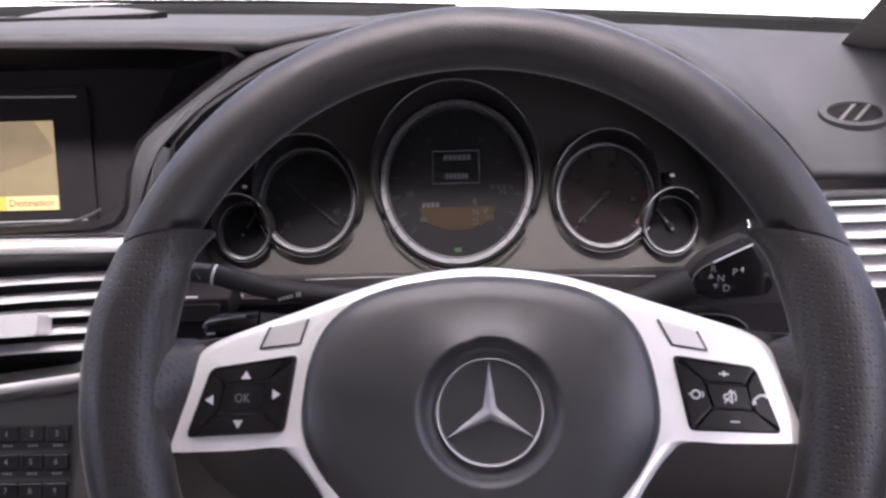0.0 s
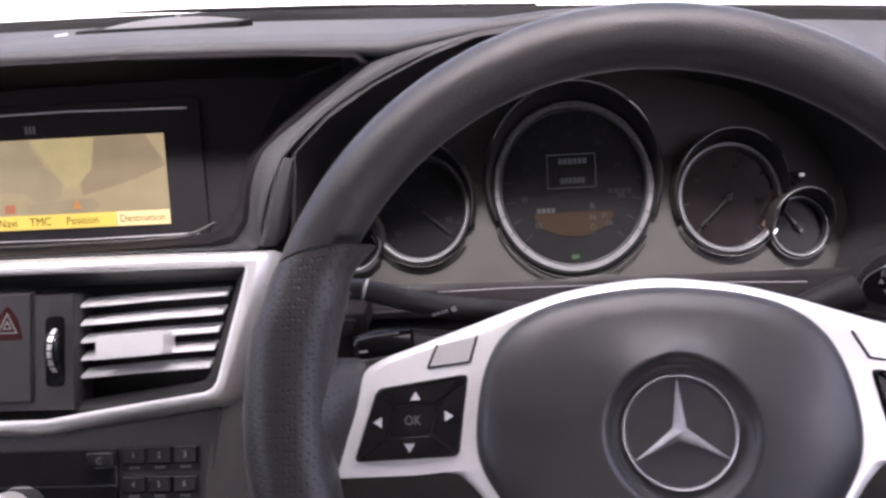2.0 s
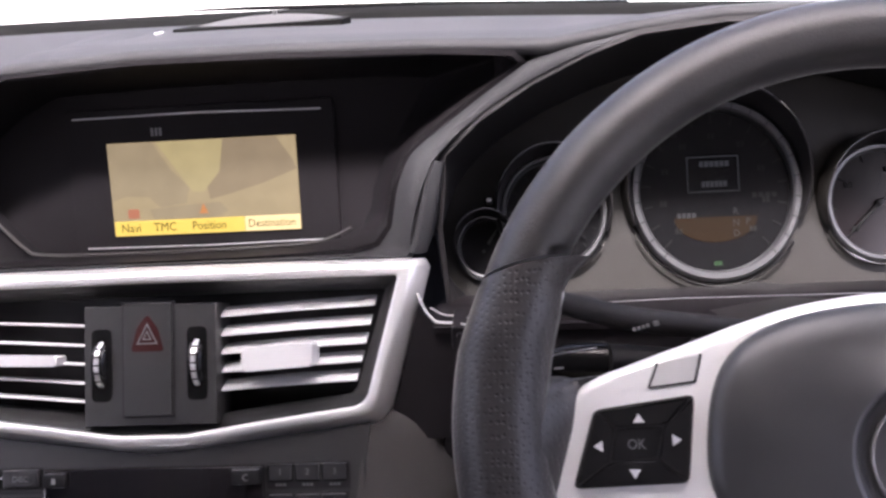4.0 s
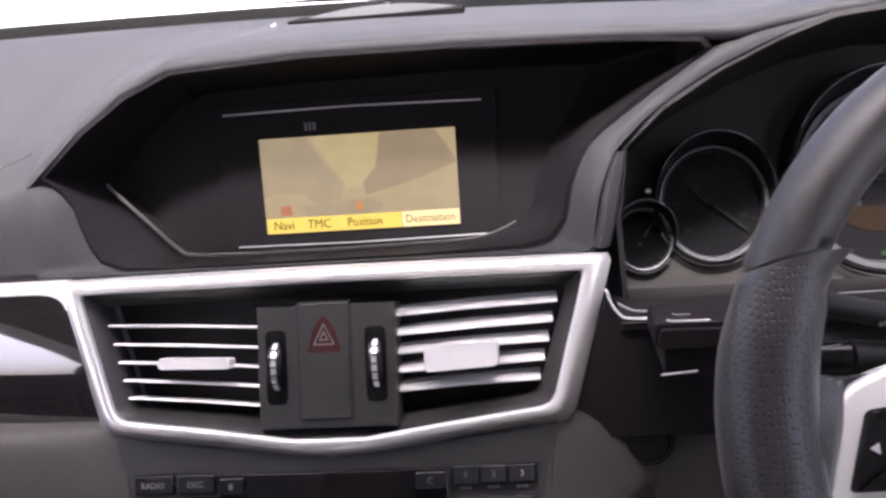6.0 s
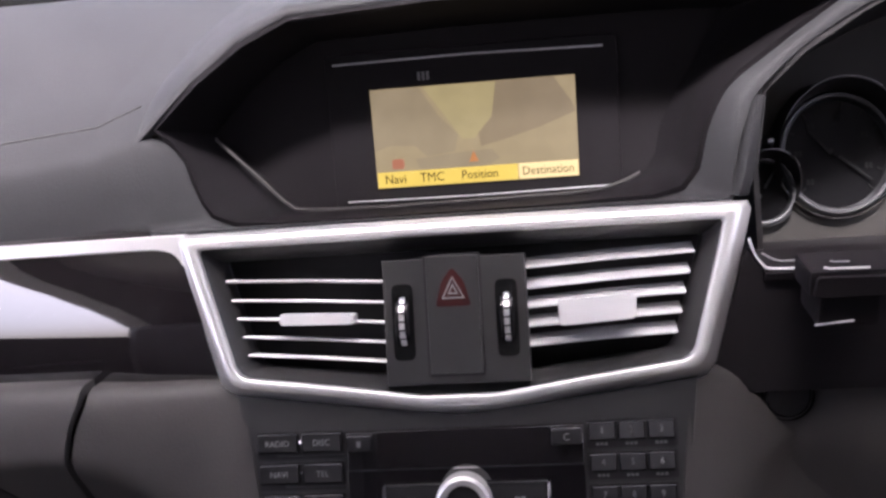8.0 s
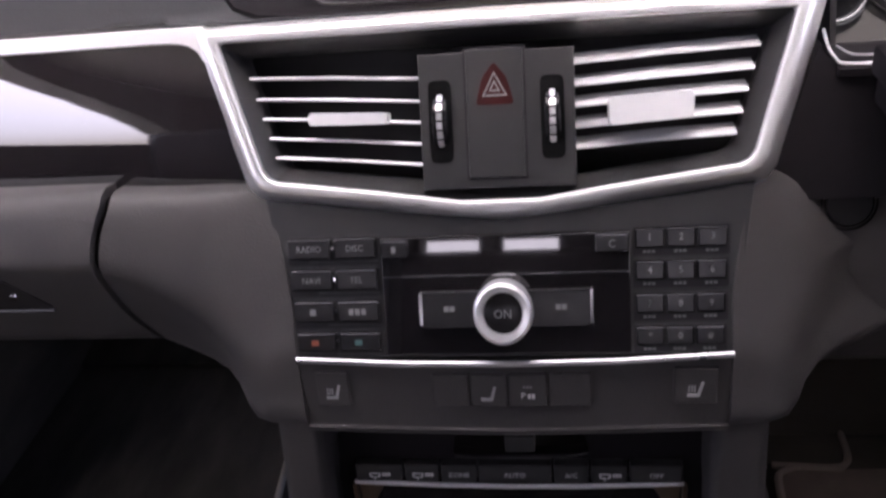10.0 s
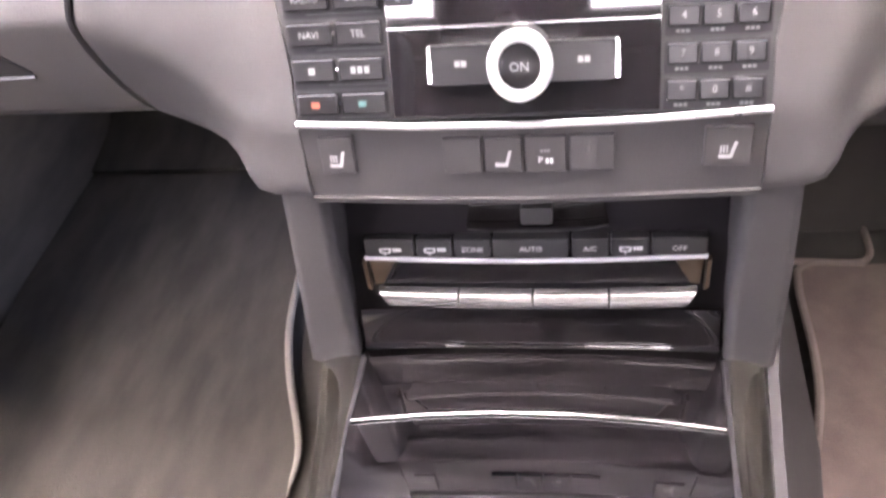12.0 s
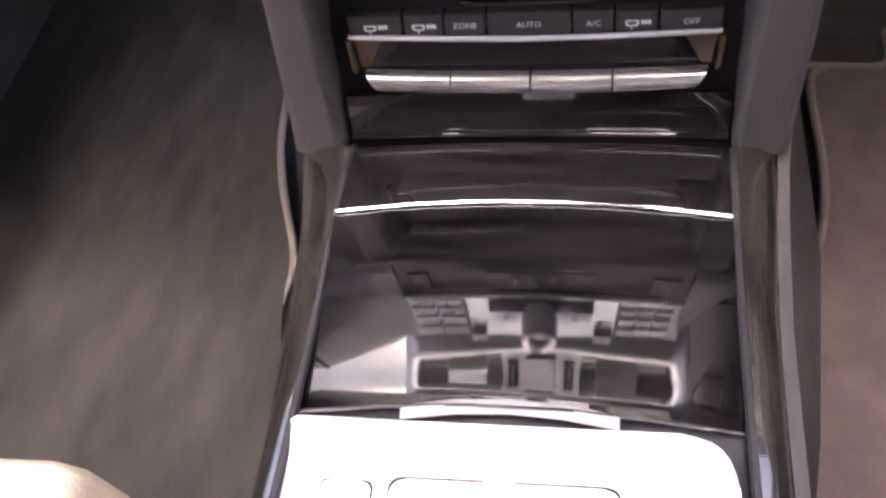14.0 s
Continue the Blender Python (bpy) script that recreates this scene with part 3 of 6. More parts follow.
low_i = [(-0.168, 1.050), (-0.176, 1.035), (-0.186, 1.018), (-0.195, 1.004), (-0.203, 0.988), (-0.206, 0.974), (-0.213, 0.961), (-0.228, 0.954), (-0.28, 0.951), (-0.362, 0.949), (-0.415, 0.9495), (-0.428, 0.953), (-0.441, 0.966), (-0.450, 0.977), (-0.459, 0.986), (-0.467, 0.993), (-0.474, 0.999)]
front = Plane(0.519, 1.01, 0.06)
ring_o = [front.at(*p) for p in top_l] + low_o
cav_in = top_i + low_i
ring_i = [S4.at(x, z) for x, z in cav_in]
wall_at = lambda a, b: Vector((a.x + 0.2 * (b.x - a.x), a.y + 0.7 * (b.y - a.y), a.z + 0.2 * (b.z - a.z))) if a.x > -0.20 else a.lerp(b, 0.5) + Vector((0, -0.002, 0))
part("display_recess", thick(loft([ring_o, [wall_at(a, b) for a, b in zip(ring_o, ring_i)], ring_i], closed=True), 0.003), M_RECESS, dash, "matt black hooded recess of the display", sharp=50)
part("recess_corner", block(-0.126, -0.098, 0.5335, 0.562, 1.052, 1.0745, 0.002), M_RECESS, dash)
part("recess_back", prism(S4, cav_in, -0.006, -0.001), M_SATIN, dash, "matt black panel behind the display")
edge_line = spline([(-0.4680, 0.547, 1.0055), (-0.4650, 0.5455, 1.0020), (-0.4433, 0.5430, 0.9786), (-0.4290, 0.5410, 0.9635), (-0.4180, 0.5405, 0.9590), (-0.3675, 0.5405, 0.9576), (-0.2976, 0.5405, 0.9581), (-0.2480, 0.5408, 0.9592), (-0.2300, 0.5415, 0.9630), (-0.2190, 0.5420, 0.9680)], 5)
part("recess_edge", tube(edge_line, 0.0011, 6), M_LOWER, dash, "thin raised edge round the display panel")
# narrow rib beside the instruments, with a seam
rib = [((-0.1772, 0.4945, 0.9660), (-0.1710, 0.4955, 0.9660)), ((-0.1740, 0.4975, 0.9760), (-0.1675, 0.4985, 0.9760)), ((-0.1700, 0.504, 0.9920), (-0.1635, 0.505, 0.9930)), ((-0.1665, 0.510, 1.0040), (-0.1605, 0.512, 1.0060)), ((-0.1620, 0.516, 1.0130), (-0.1590, 0.516, 1.0125))]
rl = []
for a, b in rib:
    a, b = Vector(a), Vector(b)
    rl.append([a + Vector((0.0012, 0.012, 0)), a + Vector((0.0012, 0.0005, 0)), a.lerp(b, 0.4) + Vector((0, -0.0012, 0)), b.lerp(a, 0.15), b + Vector((0.0008, 0.003, 0)), b + Vector((0.002, 0.03, 0))])
part("hood_rib", thick(loft(rl), 0.002), M_DASH, dash, sharp=60)

# instrument hood: arch from the lip in to the cluster
arch_lip = [(-0.150, 0.895), (-0.160, 0.93), (-0.163, 0.975), (-0.1595, 1.004), (-0.1585, 1.0165), (-0.137, 1.0362), (-0.107, 1.0545), (-0.076, 1.0685), (-0.046, 1.0785), (0.0, 1.0825), (0.05, 1.0815), (0.10, 1.0745), (0.15, 1.0565), (0.19, 1.0295), (0.213, 1.00), (0.222, 0.96), (0.21, 0.895)]
arch_in = [(-0.148, 0.898), (-0.168, 0.92), (-0.172, 0.945), (-0.160, 0.975), (-0.148, 0.990), (-0.128, 1.006), (-0.098, 1.0215), (-0.070, 1.032), (-0.040, 1.0415), (0.0, 1.048), (0.04, 1.047), (0.08, 1.038), (0.130, 1.024), (0.172, 0.999), (0.193, 0.970), (0.199, 0.938), (0.184, 0.90)]
fl = Plane(0.5265, 1.07, 0.13)
part("instrument_hood", thick(loft([[fl.at(x, z) for x, z in arch_lip], [Plane(0.57, 1.0, 0.25).at((x + u) / 2, (z + w) / 2) for (x, z), (u, w) in zip(arch_lip, arch_in)], [S5.at(x, z, -0.002) for x, z in arch_in]]), 0.003), M_DARK, dash, "matt black inside of the instrument hood", sharp=50)

# lower dash: wings beside the radio, and the driver's knee panel
wing_l = [[(-0.532, 0.444, 0.891), (-0.505, 0.447, 0.889), (-0.472, 0.452, 0.888), (-0.447, 0.456, 0.886)],
          [(-0.5375, 0.438, 0.872), (-0.508, 0.440, 0.868), (-0.47, 0.443, 0.864), (-0.4425, 0.444, 0.858)],
          [(-0.5410, 0.4335, 0.855), (-0.510, 0.4335, 0.848), (-0.47, 0.433, 0.838), (-0.4385, 0.431, 0.830)],
          [(-0.5420, 0.441, 0.836), (-0.506, 0.4350, 0.832), (-0.468, 0.427, 0.818), (-0.4385, 0.425, 0.815)],
          [(-0.5410, 0.450, 0.815), (-0.500, 0.440, 0.813), (-0.466, 0.422, 0.803), (-0.4385, 0.421, 0.803)],
          [(-0.538, 0.459, 0.797), (-0.492, 0.441, 0.795), (-0.465, 0.4205, 0.785), (-0.4385, 0.418, 0.782)],
          [(-0.533, 0.469, 0.781), (-0.487, 0.442, 0.778), (-0.468, 0.4185, 0.764), (-0.4385, 0.416, 0.760)],
          [(-0.530, 0.50, 0.776), (-0.485, 0.47, 0.766), (-0.468, 0.45, 0.757), (-0.4385, 0.45, 0.753)]]
wing_l = [[(x, y + 0.040, z - 0.008) for x, y, z in wing_l[0]], [(x, y + 0.012, z - 0.001) for x, y, z in wing_l[0]]] + [[(x, y + 0.001, z - 0.006) for x, y, z in wing_l[0]]] + wing_l[1:]
part("lower_wing", thick(loft(dense(wing_l)), 0.006), M_LOWER, dash, "grey lower dash wing beside the radio", sharp=50)
wing_r = [[(2 * XC - x, y, z) for x, y, z in r] for r in wing_l]
fade = lambda z: min(1.0, max(0.0, (z - 0.775) / 0.06))
wing_r = [[(x + (0.0 if j else 0.01 * fade(z)), y + (0.040, 0.036, 0.014, 0.0)[j] * fade(z), z - (0.036, 0.030, 0.012, 0.0)[j] * max(0, (z - 0.83) / 0.07)) for j, (x, y, z) in enumerate(r)] for r in wing_r]
part("lower_wing", thick(loft(dense(wing_r)), 0.006), M_LOWER, dash, "grey lower dash wing beside the radio", sharp=50)
knee = [[Vector((x, y + 0.02 * max(0, (x - 0.1)) / 0.3, z)) for x in (-0.198, -0.15, -0.10, 0.0, 0.1, 0.2, 0.3, 0.41)] for y, z in ((0.476, 0.872), (0.471, 0.866), (0.466, 0.845), (0.466, 0.80), (0.474, 0.76), (0.50, 0.735), (0.56, 0.73))]
part("knee_panel", thick(loft(knee), 0.006), M_LOWER, dash, "grey knee panel under the steering column", sharp=50)
part("side_cap", lathe(Plane(0.4680, 0.860, 0.2), -0.152, 0.860, [(0.0, 0.0015), (0.0108, 0.0015), (0.0118, 0.0005), (0.012, -0.003), (0.0131, -0.003), (0.0135, 0.0008), (0.0140, -0.003)], 32), M_KEY, dash, "round cover in the knee panel")
gp = [(-0.1735, 0.942), (-0.170, 0.936), (-0.165, 0.930), (0.23, 0.930), (0.23, 0.864), (-0.193, 0.864), (-0.1905, 0.885)]
GP = Plane(0.476, 0.93, 0.15)
part("driver_gloss_panel", prism(GP, gp, -0.008, 0.0, 0.001), M_SATIN, dash, "gloss black panel under the instruments")
part("chrome_line", tube([GP.at(x, z, 0.001) for x, z in spline([(-0.1728, 0.9480), (-0.1700, 0.9400), (-0.1663, 0.9345), (-0.1613, 0.9315), (-0.1400, 0.9310), (-0.1118, 0.9309)], 5)], 0.0008, 6), M_FIN, dash, "thin chrome line")
part("chrome_line", tube([GP.at(x, z, 0.001) for x, z in spline([(-0.1665, 0.9400), (-0.1600, 0.9362), (-0.1539, 0.9352), (-0.1350, 0.9350), (-0.1196, 0.9346)], 5)], 0.0005, 6), M_LINE, dash, "thin chrome line")
part("chrome_line", tube([(-0.0727, 0.471, 0.9419), (-0.0346, 0.471, 0.9427), (0.06, 0.471, 0.9420), (0.13, 0.471, 0.9395)], 0.0004, 6), M_LINE, dash, "thin chrome line")
part("ledge", thick(loft([[Vector((x, y, z)) for x in (-0.165, -0.05, 0.1, 0.215)] for y, z in ((0.472, 0.930), (0.50, 0.932), (0.58, 0.905), (0.60, 0.905))]), 0.004), M_SATIN, dash, "black ledge below the instruments")
# underside, dark
part("underside", block(LEFT, RIGHT, 0.50, 1.20, 0.775, 0.80, 0.004), M_DARK, dash)

# ---------------------------------------------------------------- passenger trim and glovebox
trim = thing("passenger_trim", "gloss black dash trim with satin silver upper strip", "dash trim", (-0.75, 0.50, 0.88))
TILT0, TILT1 = math.tan(radians(4)), math.tan(radians(27))
rows = []
for k in range(15):
    f = k / 14
    z = 0.880 + 0.077 * f
    y = 0.4885 - 0.077 * (TILT1 * (1 - f) - 0.5 * (TILT1 - TILT0) * (1 - f) ** 2)
    right = -0.4720 + (-0.0185 if z > 0.9505 else 0) * ((z - 0.9505) / 0.0065) ** 2 + 0.30 * (0.957 - z) if z > 0.9505 else -0.4720 + 0.30 * (0.957 - z)
    rows.append([Vector((-1.06 + (right + 1.06) * (j / 18), y + 0.012 * (1 - j / 18) ** 2, z)) for j in range(19)])
part("gloss_panel", thick(loft(rows), 0.006), M_GLOSS, trim, "gloss black curved panel", sharp=60, weigh=False)
corner = [tuple(p) for p in spline([(-0.4770, 0.9470), (-0.4800, 0.9520), (-0.4860, 0.9555), (-0.4960, 0.9570), (-0.5200, 0.9572)], 4)]
part("silver_strip", prism(Plane(0.4915, 0.958, 0.40), [(-0.4700, 0.9470), (-0.4760, 0.9640), (-1.06, 0.9640), (-1.06, 0.9572)][:4] + corner[::-1], -0.010, 0.004, 0.0015), M_SILVER, trim, "satin silver strip")
part("chrome_edge", tube([Plane(0.4905, 0.95, 0.40).at(x, z, 0.004) for x, z in [(-1.06, 0.9560)] + [(x, z - 0.0012) for x, z in corner[::-1]]], 0.0007, 6), M_CHROME, trim, "thin chrome edge")

glove = thing("glovebox", "grey grained glovebox lid with a small recessed handle", "glovebox", (-0.78, 0.45, 0.79))
rows = []
for y, z, right in ((0.444, 0.893, -0.5365), (0.4385, 0.875, -0.5415), (0.4345, 0.863, -0.5445), (0.4335, 0.857, -0.5455), (0.4355, 0.850, -0.5465), (0.4415, 0.836, -0.5470), (0.4495, 0.817, -0.5460), (0.4580, 0.799, -0.5430), (0.4680, 0.783, -0.5385), (0.488, 0.778, -0.5370)):
    rows.append([Vector((-1.03 + (right + 1.03) * (j / 12), y + 0.012 * (1 - j / 12) ** 2, z)) for j in range(13)])
rows = [[p + Vector((0, 0.040, -0.008)) for p in rows[0]], [p + Vector((0, 0.012, -0.001)) for p in rows[0]], [p + Vector((0, 0.001, -0.006)) for p in rows[0]]] + rows[1:]
part("lid", thick(loft(dense(rows, 2)), 0.006), M_LOWER, glove, "grey grained lid", sharp=50)
HG = Plane(0.4425, 0.835, -0.40)
part("handle", prism(HG, [(-0.66, 0.823), (-0.586, 0.823), (-0.602, 0.848), (-0.66, 0.848)], -0.01, 0.0015, 0.001), M_DARK, glove, "recessed dark handle")
part("lock", lathe(HG, -0.603, 0.8345, [(0, 0.0032), (0.0022, 0.0030), (0.0026, 0.0015)], 20), M_CHROME, glove, "small chrome lock")
part("handle_edge", tube([HG.at(-0.66, 0.8215, 0.002), HG.at(-0.585, 0.8215, 0.002)], 0.0012, 6), M_PANEL, glove)
part("gap_strip", block(-1.04, -0.50, 0.480, 0.492, 0.790, 0.875, 0.002), M_DARK, glove, "dark gap round the lid")

# ---------------------------------------------------------------- display
disp = thing("navigation_display", "lit colour map display in a gloss black panel", "display", (XC + 0.01, 0.56, 0.955))
part("bezel", prism(S4, rect(-0.402, 0.948, -0.228, 1.044, 0.004), -0.001, 0.002, 0.001), M_SATIN, disp, "black bezel")
scr = part("screen", prism(S4, rect(-0.3755, 0.964, -0.253, 1.0225), 0.0021, 0.0030), M_MAP, disp, "lit tan map picture")
MAP = lambda pts: [(-0.3752 + 0.1219 * u, 1.0222 - 0.0486 * w) for u, w in pts]
part("map_area", prism(S4, MAP([(0.26, 0.0), (0.63, 0.0), (0.59, 0.40), (0.50, 0.66), (0.44, 0.66), (0.37, 0.40)]), 0.0029, 0.0031), M_MAPLIGHT, scr, "pale valley on the map")
part("map_area", prism(S4, MAP([(0.0, 0.0), (0.24, 0.0), (0.33, 0.36), (0.42, 0.60), (0.40, 0.80), (0.26, 0.84), (0.20, 0.70), (0.08, 0.68), (0.0, 0.74)]), 0.0029, 0.0032), M_MAPMID, scr, "brown hills on the map")
part("map_area", prism(S4, MAP([(0.62, 0.0), (0.90, 0.0), (0.98, 0.30), (1.0, 0.42), (0.82, 0.58), (0.64, 0.70), (0.53, 0.76), (0.52, 0.60), (0.59, 0.42)]), 0.0029, 0.0032), M_MAPDARK, scr, "brown hills on the map")
part("map_area", prism(S4, MAP([(0.20, 0.86), (0.40, 0.82), (0.58, 0.80), (0.62, 0.92), (0.55, 1.0), (0.22, 1.0)]), 0.0029, 0.0033), M_MAPMID, scr, "brown foreground on the map")
part("menu_bar", prism(S4, rect(-0.3750, 0.9643, -0.2895, 0.9735), 0.0030, 0.0034), M_YELLOW, scr, "yellow menu bar")
part("menu_field", prism(S4, rect(-0.2890, 0.9643, -0.2535, 0.9735), 0.0030, 0.0034), M_PALE, scr, "pale selected menu field")
for w, x, sz in (("Navi", -0.364, 0.0078), ("TMC", -0.3415, 0.0078), ("Position", -0.3125, 0.0075), ("Destination", -0.2715, 0.0072)):
    lettering(w, S4, x, 0.9689, sz, M_INK, scr, d=0.0040, squeeze=0.92)
part("map_marker", prism(S4, [(-0.3185, 0.9765), (-0.3125, 0.9765), (-0.3155, 0.983)], 0.0030, 0.0034), material("orange_mark", (0.02, 0.01, 0.005), 0.4, spec=0.1, emission=(0.55, 0.22, 0.07, 0.16)), scr)
part("map_marker", prism(S4, rect(-0.3655, 0.975, -0.358, 0.981, 0.0015), 0.0030, 0.0034), material("red_mark", (0.02, 0.01, 0.005), 0.4, spec=0.1, emission=(0.42, 0.16, 0.09, 0.16)), scr)
bars(S4, -0.342, 1.0285, 0.008, 0.0050, M_MARKDIM, disp, d=0.0026, n=3, gap=0.35, name="status_icon")
part("chrome_line", tube([S4.at(-0.397, 1.0385, 0.002), S4.at(-0.3165, 1.0392, 0.002), S4.at(-0.236, 1.0375, 0.002)], 0.0007, 6), M_FIN, disp, "thin chrome line")
part("chrome_line", tube([S4.at(-0.395, 0.957, 0.002), S4.at(-0.3165, 0.9562, 0.002), S4.at(-0.235, 0.957, 0.002)], 0.0006, 6), M_LINE, disp, "thin chrome line")

# ---------------------------------------------------------------- centre vents
vent = thing("centre_air_vents", "satin silver framed pair of air vents with chrome fins", "air vent", (XC, 0.46, 0.865))
outer = [(XC, 0.9655), (-0.40, 0.9652), (-0.4785, 0.9645), (-0.480, 0.9605), (-0.474, 0.940), (-0.4575, 0.892), (-0.453, 0.886), (-0.447, 0.8835), (-0.39, 0.877), (XC - 0.02, 0.8705)]
inner = [(XC, 0.9565), (-0.40, 0.9565), (-0.4655, 0.9562), (-0.4665, 0.9545), (-0.4615, 0.938), (-0.4485, 0.8965), (-0.4455, 0.8925), (-0.441, 0.8905), (-0.39, 0.8845), (XC - 0.02, 0.8785)]
close_ring = lambda p: p + [(2 * XC - x, z) for x, z in reversed(p[1:])]
mixed = lambda w: [(a[0] + (b[0] - a[0]) * w, a[1] + (b[1] - a[1]) * w) for a, b in zip(close_ring(outer), close_ring(inner))]
grow = [(XC + (x - XC) * 1.018, z + 0.0003 if z > 0.90 else z - 0.0032) for x, z in close_ring(outer)]
part("frame", loft([[S1.at(x, z, d) for x, z in ring] for ring, d in ((grow, -0.022), (grow, -0.004), (mixed(0.10), 0.0012), (mixed(0.28), 0.0044), (mixed(0.42), 0.0056), (mixed(0.65), 0.0061), (mixed(0.88), 0.0060), (mixed(0.97), 0.0052), (mixed(1.0), 0.0035), (mixed(1.0), -0.016))], closed=True), M_SILVER, vent, "satin silver frame", sharp=60, weigh=False)
inner2 = [(XC + (x - XC) * 0.94, 0.920 + (z - 0.920) * 0.84) for x, z in inner]
part("inner_bezel", frame_plate(S1, close_ring(inner), close_ring(inner2), -0.02, 0.0015, 0.0, d_in=-0.007), M_PANEL, vent, "dark grey inner bezel", sharp=50)
part("duct", prism(S1, close_ring(inner), -0.05, -0.042), M_DARK, vent, "dark air duct behind the fins")


def fin(x0, z0, x1, z1, tilt, name="fin"):
    """A vent fin: a thin tapered blade with a rounded front edge."""
    rows = []
    for x, z in ((x0, z0), ((x0 + x1) / 2, (z0 + z1) / 2 + 0.0004), (x1, z1)):
        c = S1.at(x, z, -0.004)
        prof = []
        for a, b in ((0.0, 0.0), (0.0005, 0.0007), (0.004, 0.0010), (0.012, 0.0007), (0.012, -0.0007), (0.004, -0.0010), (0.0005, -0.0007)):
            prof.append(c + Vector((0, a * math.cos(tilt) - b * math.sin(tilt), a * math.sin(tilt) + b * math.cos(tilt))))
        rows.append(prof)
    return part(name, loft(rows, closed=True, caps=True), M_FIN, vent, "chrome fin")


LZ = (0.9388, 0.9288, 0.9193, 0.9098, 0.9005)
for i, z in enumerate(LZ):
    fin(-0.4545 + 0.0028 * i, z + 0.001, -0.364, z - 0.0035 - 0.0005 * i, radians(-23))
RZ = (0.9385, 0.9285, 0.919, 0.9095, 0.900)
for i, z in enumerate(RZ):
    fin(-0.288, z - 0.0005, -0.1985 - 0.0028 * i, z + 0.003, radians(3))
part("vent_tab", prism(S1, rounded([(-0.4225, 0.9160), (-0.3815, 0.9150), (-0.3815, 0.9205), (-0.4225, 0.9220)], 0.0015), -0.008, 0.0035, 0.0015), M_FIN, vent, "silver sliding tab")
part("vent_tab", prism(S1, rounded([(-0.2715, 0.9095), (-0.232, 0.9115), (-0.2315, 0.9235), (-0.2715, 0.9220)], 0.002), -0.008, 0.010, 0.0012), M_FIN, vent, "silver sliding tab")
part("middle_block", prism(S1, [(-0.3645, 0.8835), (-0.2875, 0.8835), (-0.2875, 0.9455), (-0.3645, 0.9455)], -0.02, 0.0045, 0.0015), M_PANEL, vent, "dark grey middle block")
for x in (-0.354, -0.2985):
    slot = part("wheel_slot", prism(S1, rect(x - 0.0058, 0.896, x + 0.0058, 0.9335, 0.0035), 0.004, 0.0050), M_FRIT, vent)
    bm = lathe(Disc(Matrix.Translation(S1.at(x, 0.9152, -0.0035)) @ Matrix(((0, 0, 1, 0), (0, 1, 0, 0), (-1, 0, 0, 0), (0, 0, 0, 1)))), 0, 0, [(0, -0.0040), (0.0135, -0.0040), (0.0148, -0.0030), (0.0148, 0.0030), (0.0135, 0.0040), (0, 0.0040)], 40)
    wh = part("thumbwheel", bm, M_KEY, vent, "dark thumbwheel with a ribbed chrome band")
    bm = lathe(Disc(Matrix.Translation(S1.at(x, 0.9152, -0.0035)) @ Matrix(((0, 0, 1, 0), (0, 1, 0, 0), (-1, 0, 0, 0), (0, 0, 0, 1)))), 0, 0, [(0.0145, -0.0015), (0.0154, -0.0013), (0.0156, 0.0), (0.0154, 0.0013), (0.0145, 0.0015)], 40)
    part("chrome_band", bm, M_SILVER, wh, "chrome band")
    for k in range(-3, 4):
        c = S1.at(x, 0.9152 + 0.0042 * k, 0)
        d = -0.0035 + math.sqrt(max(0, 0.0157 ** 2 - (0.0042 * k * 1.088) ** 2))
        part("rib", prism(S1, rect(x - 0.0017, 0.9152 + 0.0042 * k - 0.0004, x + 0.0017, 0.9152 + 0.0042 * k + 0.0004), d - 0.001, d + 0.0005), M_DARK, wh)
hz = thing("hazard_switch", "dark grey hazard warning switch with a red triangle", "switch", tuple(S1.at(-0.326, 0.887)))
part("key_gap", prism(S1, rect(-0.3418, 0.8874, -0.3112, 0.9474, 0.0015), 0.003, 0.0049), M_DARK, hz)
part("key", prism(S1, rect(-0.3405, 0.8885, -0.3125, 0.9462, 0.001), 0.003, 0.0062, 0.0008), M_PANEL, hz)
part("lens", prism(S1, rounded([(-0.336, 0.9215), (-0.317, 0.9215), (-0.3205, 0.9335), (-0.3265, 0.9405), (-0.3325, 0.9335)], 0.002), 0.0060, 0.0066, 0.0003), M_RED, hz, "dark red triangular lens")
for s in (1.0, 0.45):
    tri = lambda k: [(-0.3265 - 0.0062 * k, 0.9292 - 0.0040 * k), (-0.3265 + 0.0062 * k, 0.9292 - 0.0040 * k), (-0.3265, 0.9292 + 0.0070 * k)]
    part("triangle", frame_plate(S1, tri(s), tri(s - 0.17), 0.0064, 0.0070), M_MARKDIM, hz, "pale warning triangle")

# ---------------------------------------------------------------- radio
radio = thing("radio_unit", "black car radio with keypads and a silver rotary knob", "radio", (XC, 0.43, 0.803))
fp = [(-0.449, 0.882), (-0.4385, 0.803), (-0.2125, 0.803), (-0.202, 0.882), (-0.26, 0.8750), (XC, 0.8675), (-0.39, 0.8750)]
part("faceplate", prism(S1, fp, -0.02, 0.0, 0.0008), M_PANEL, radio, "dark grey faceplate")
SR = Plane(S1.y0 + S1.slope * (0.8045 - S1.z0) - 0.0008, 0.8045, 0.37)
part("gloss_panel", prism(SR, rect(-0.3890, 0.8045, -0.2625, 0.8635), -0.008, 0.0, 0.0008), M_RADIO, radio, "gloss black centre panel")
part("cd_slot", prism(SR, rect(-0.3885, 0.8438, -0.263, 0.8447), -0.001, 0.0006), M_CHROME, radio, "thin bright slot line")


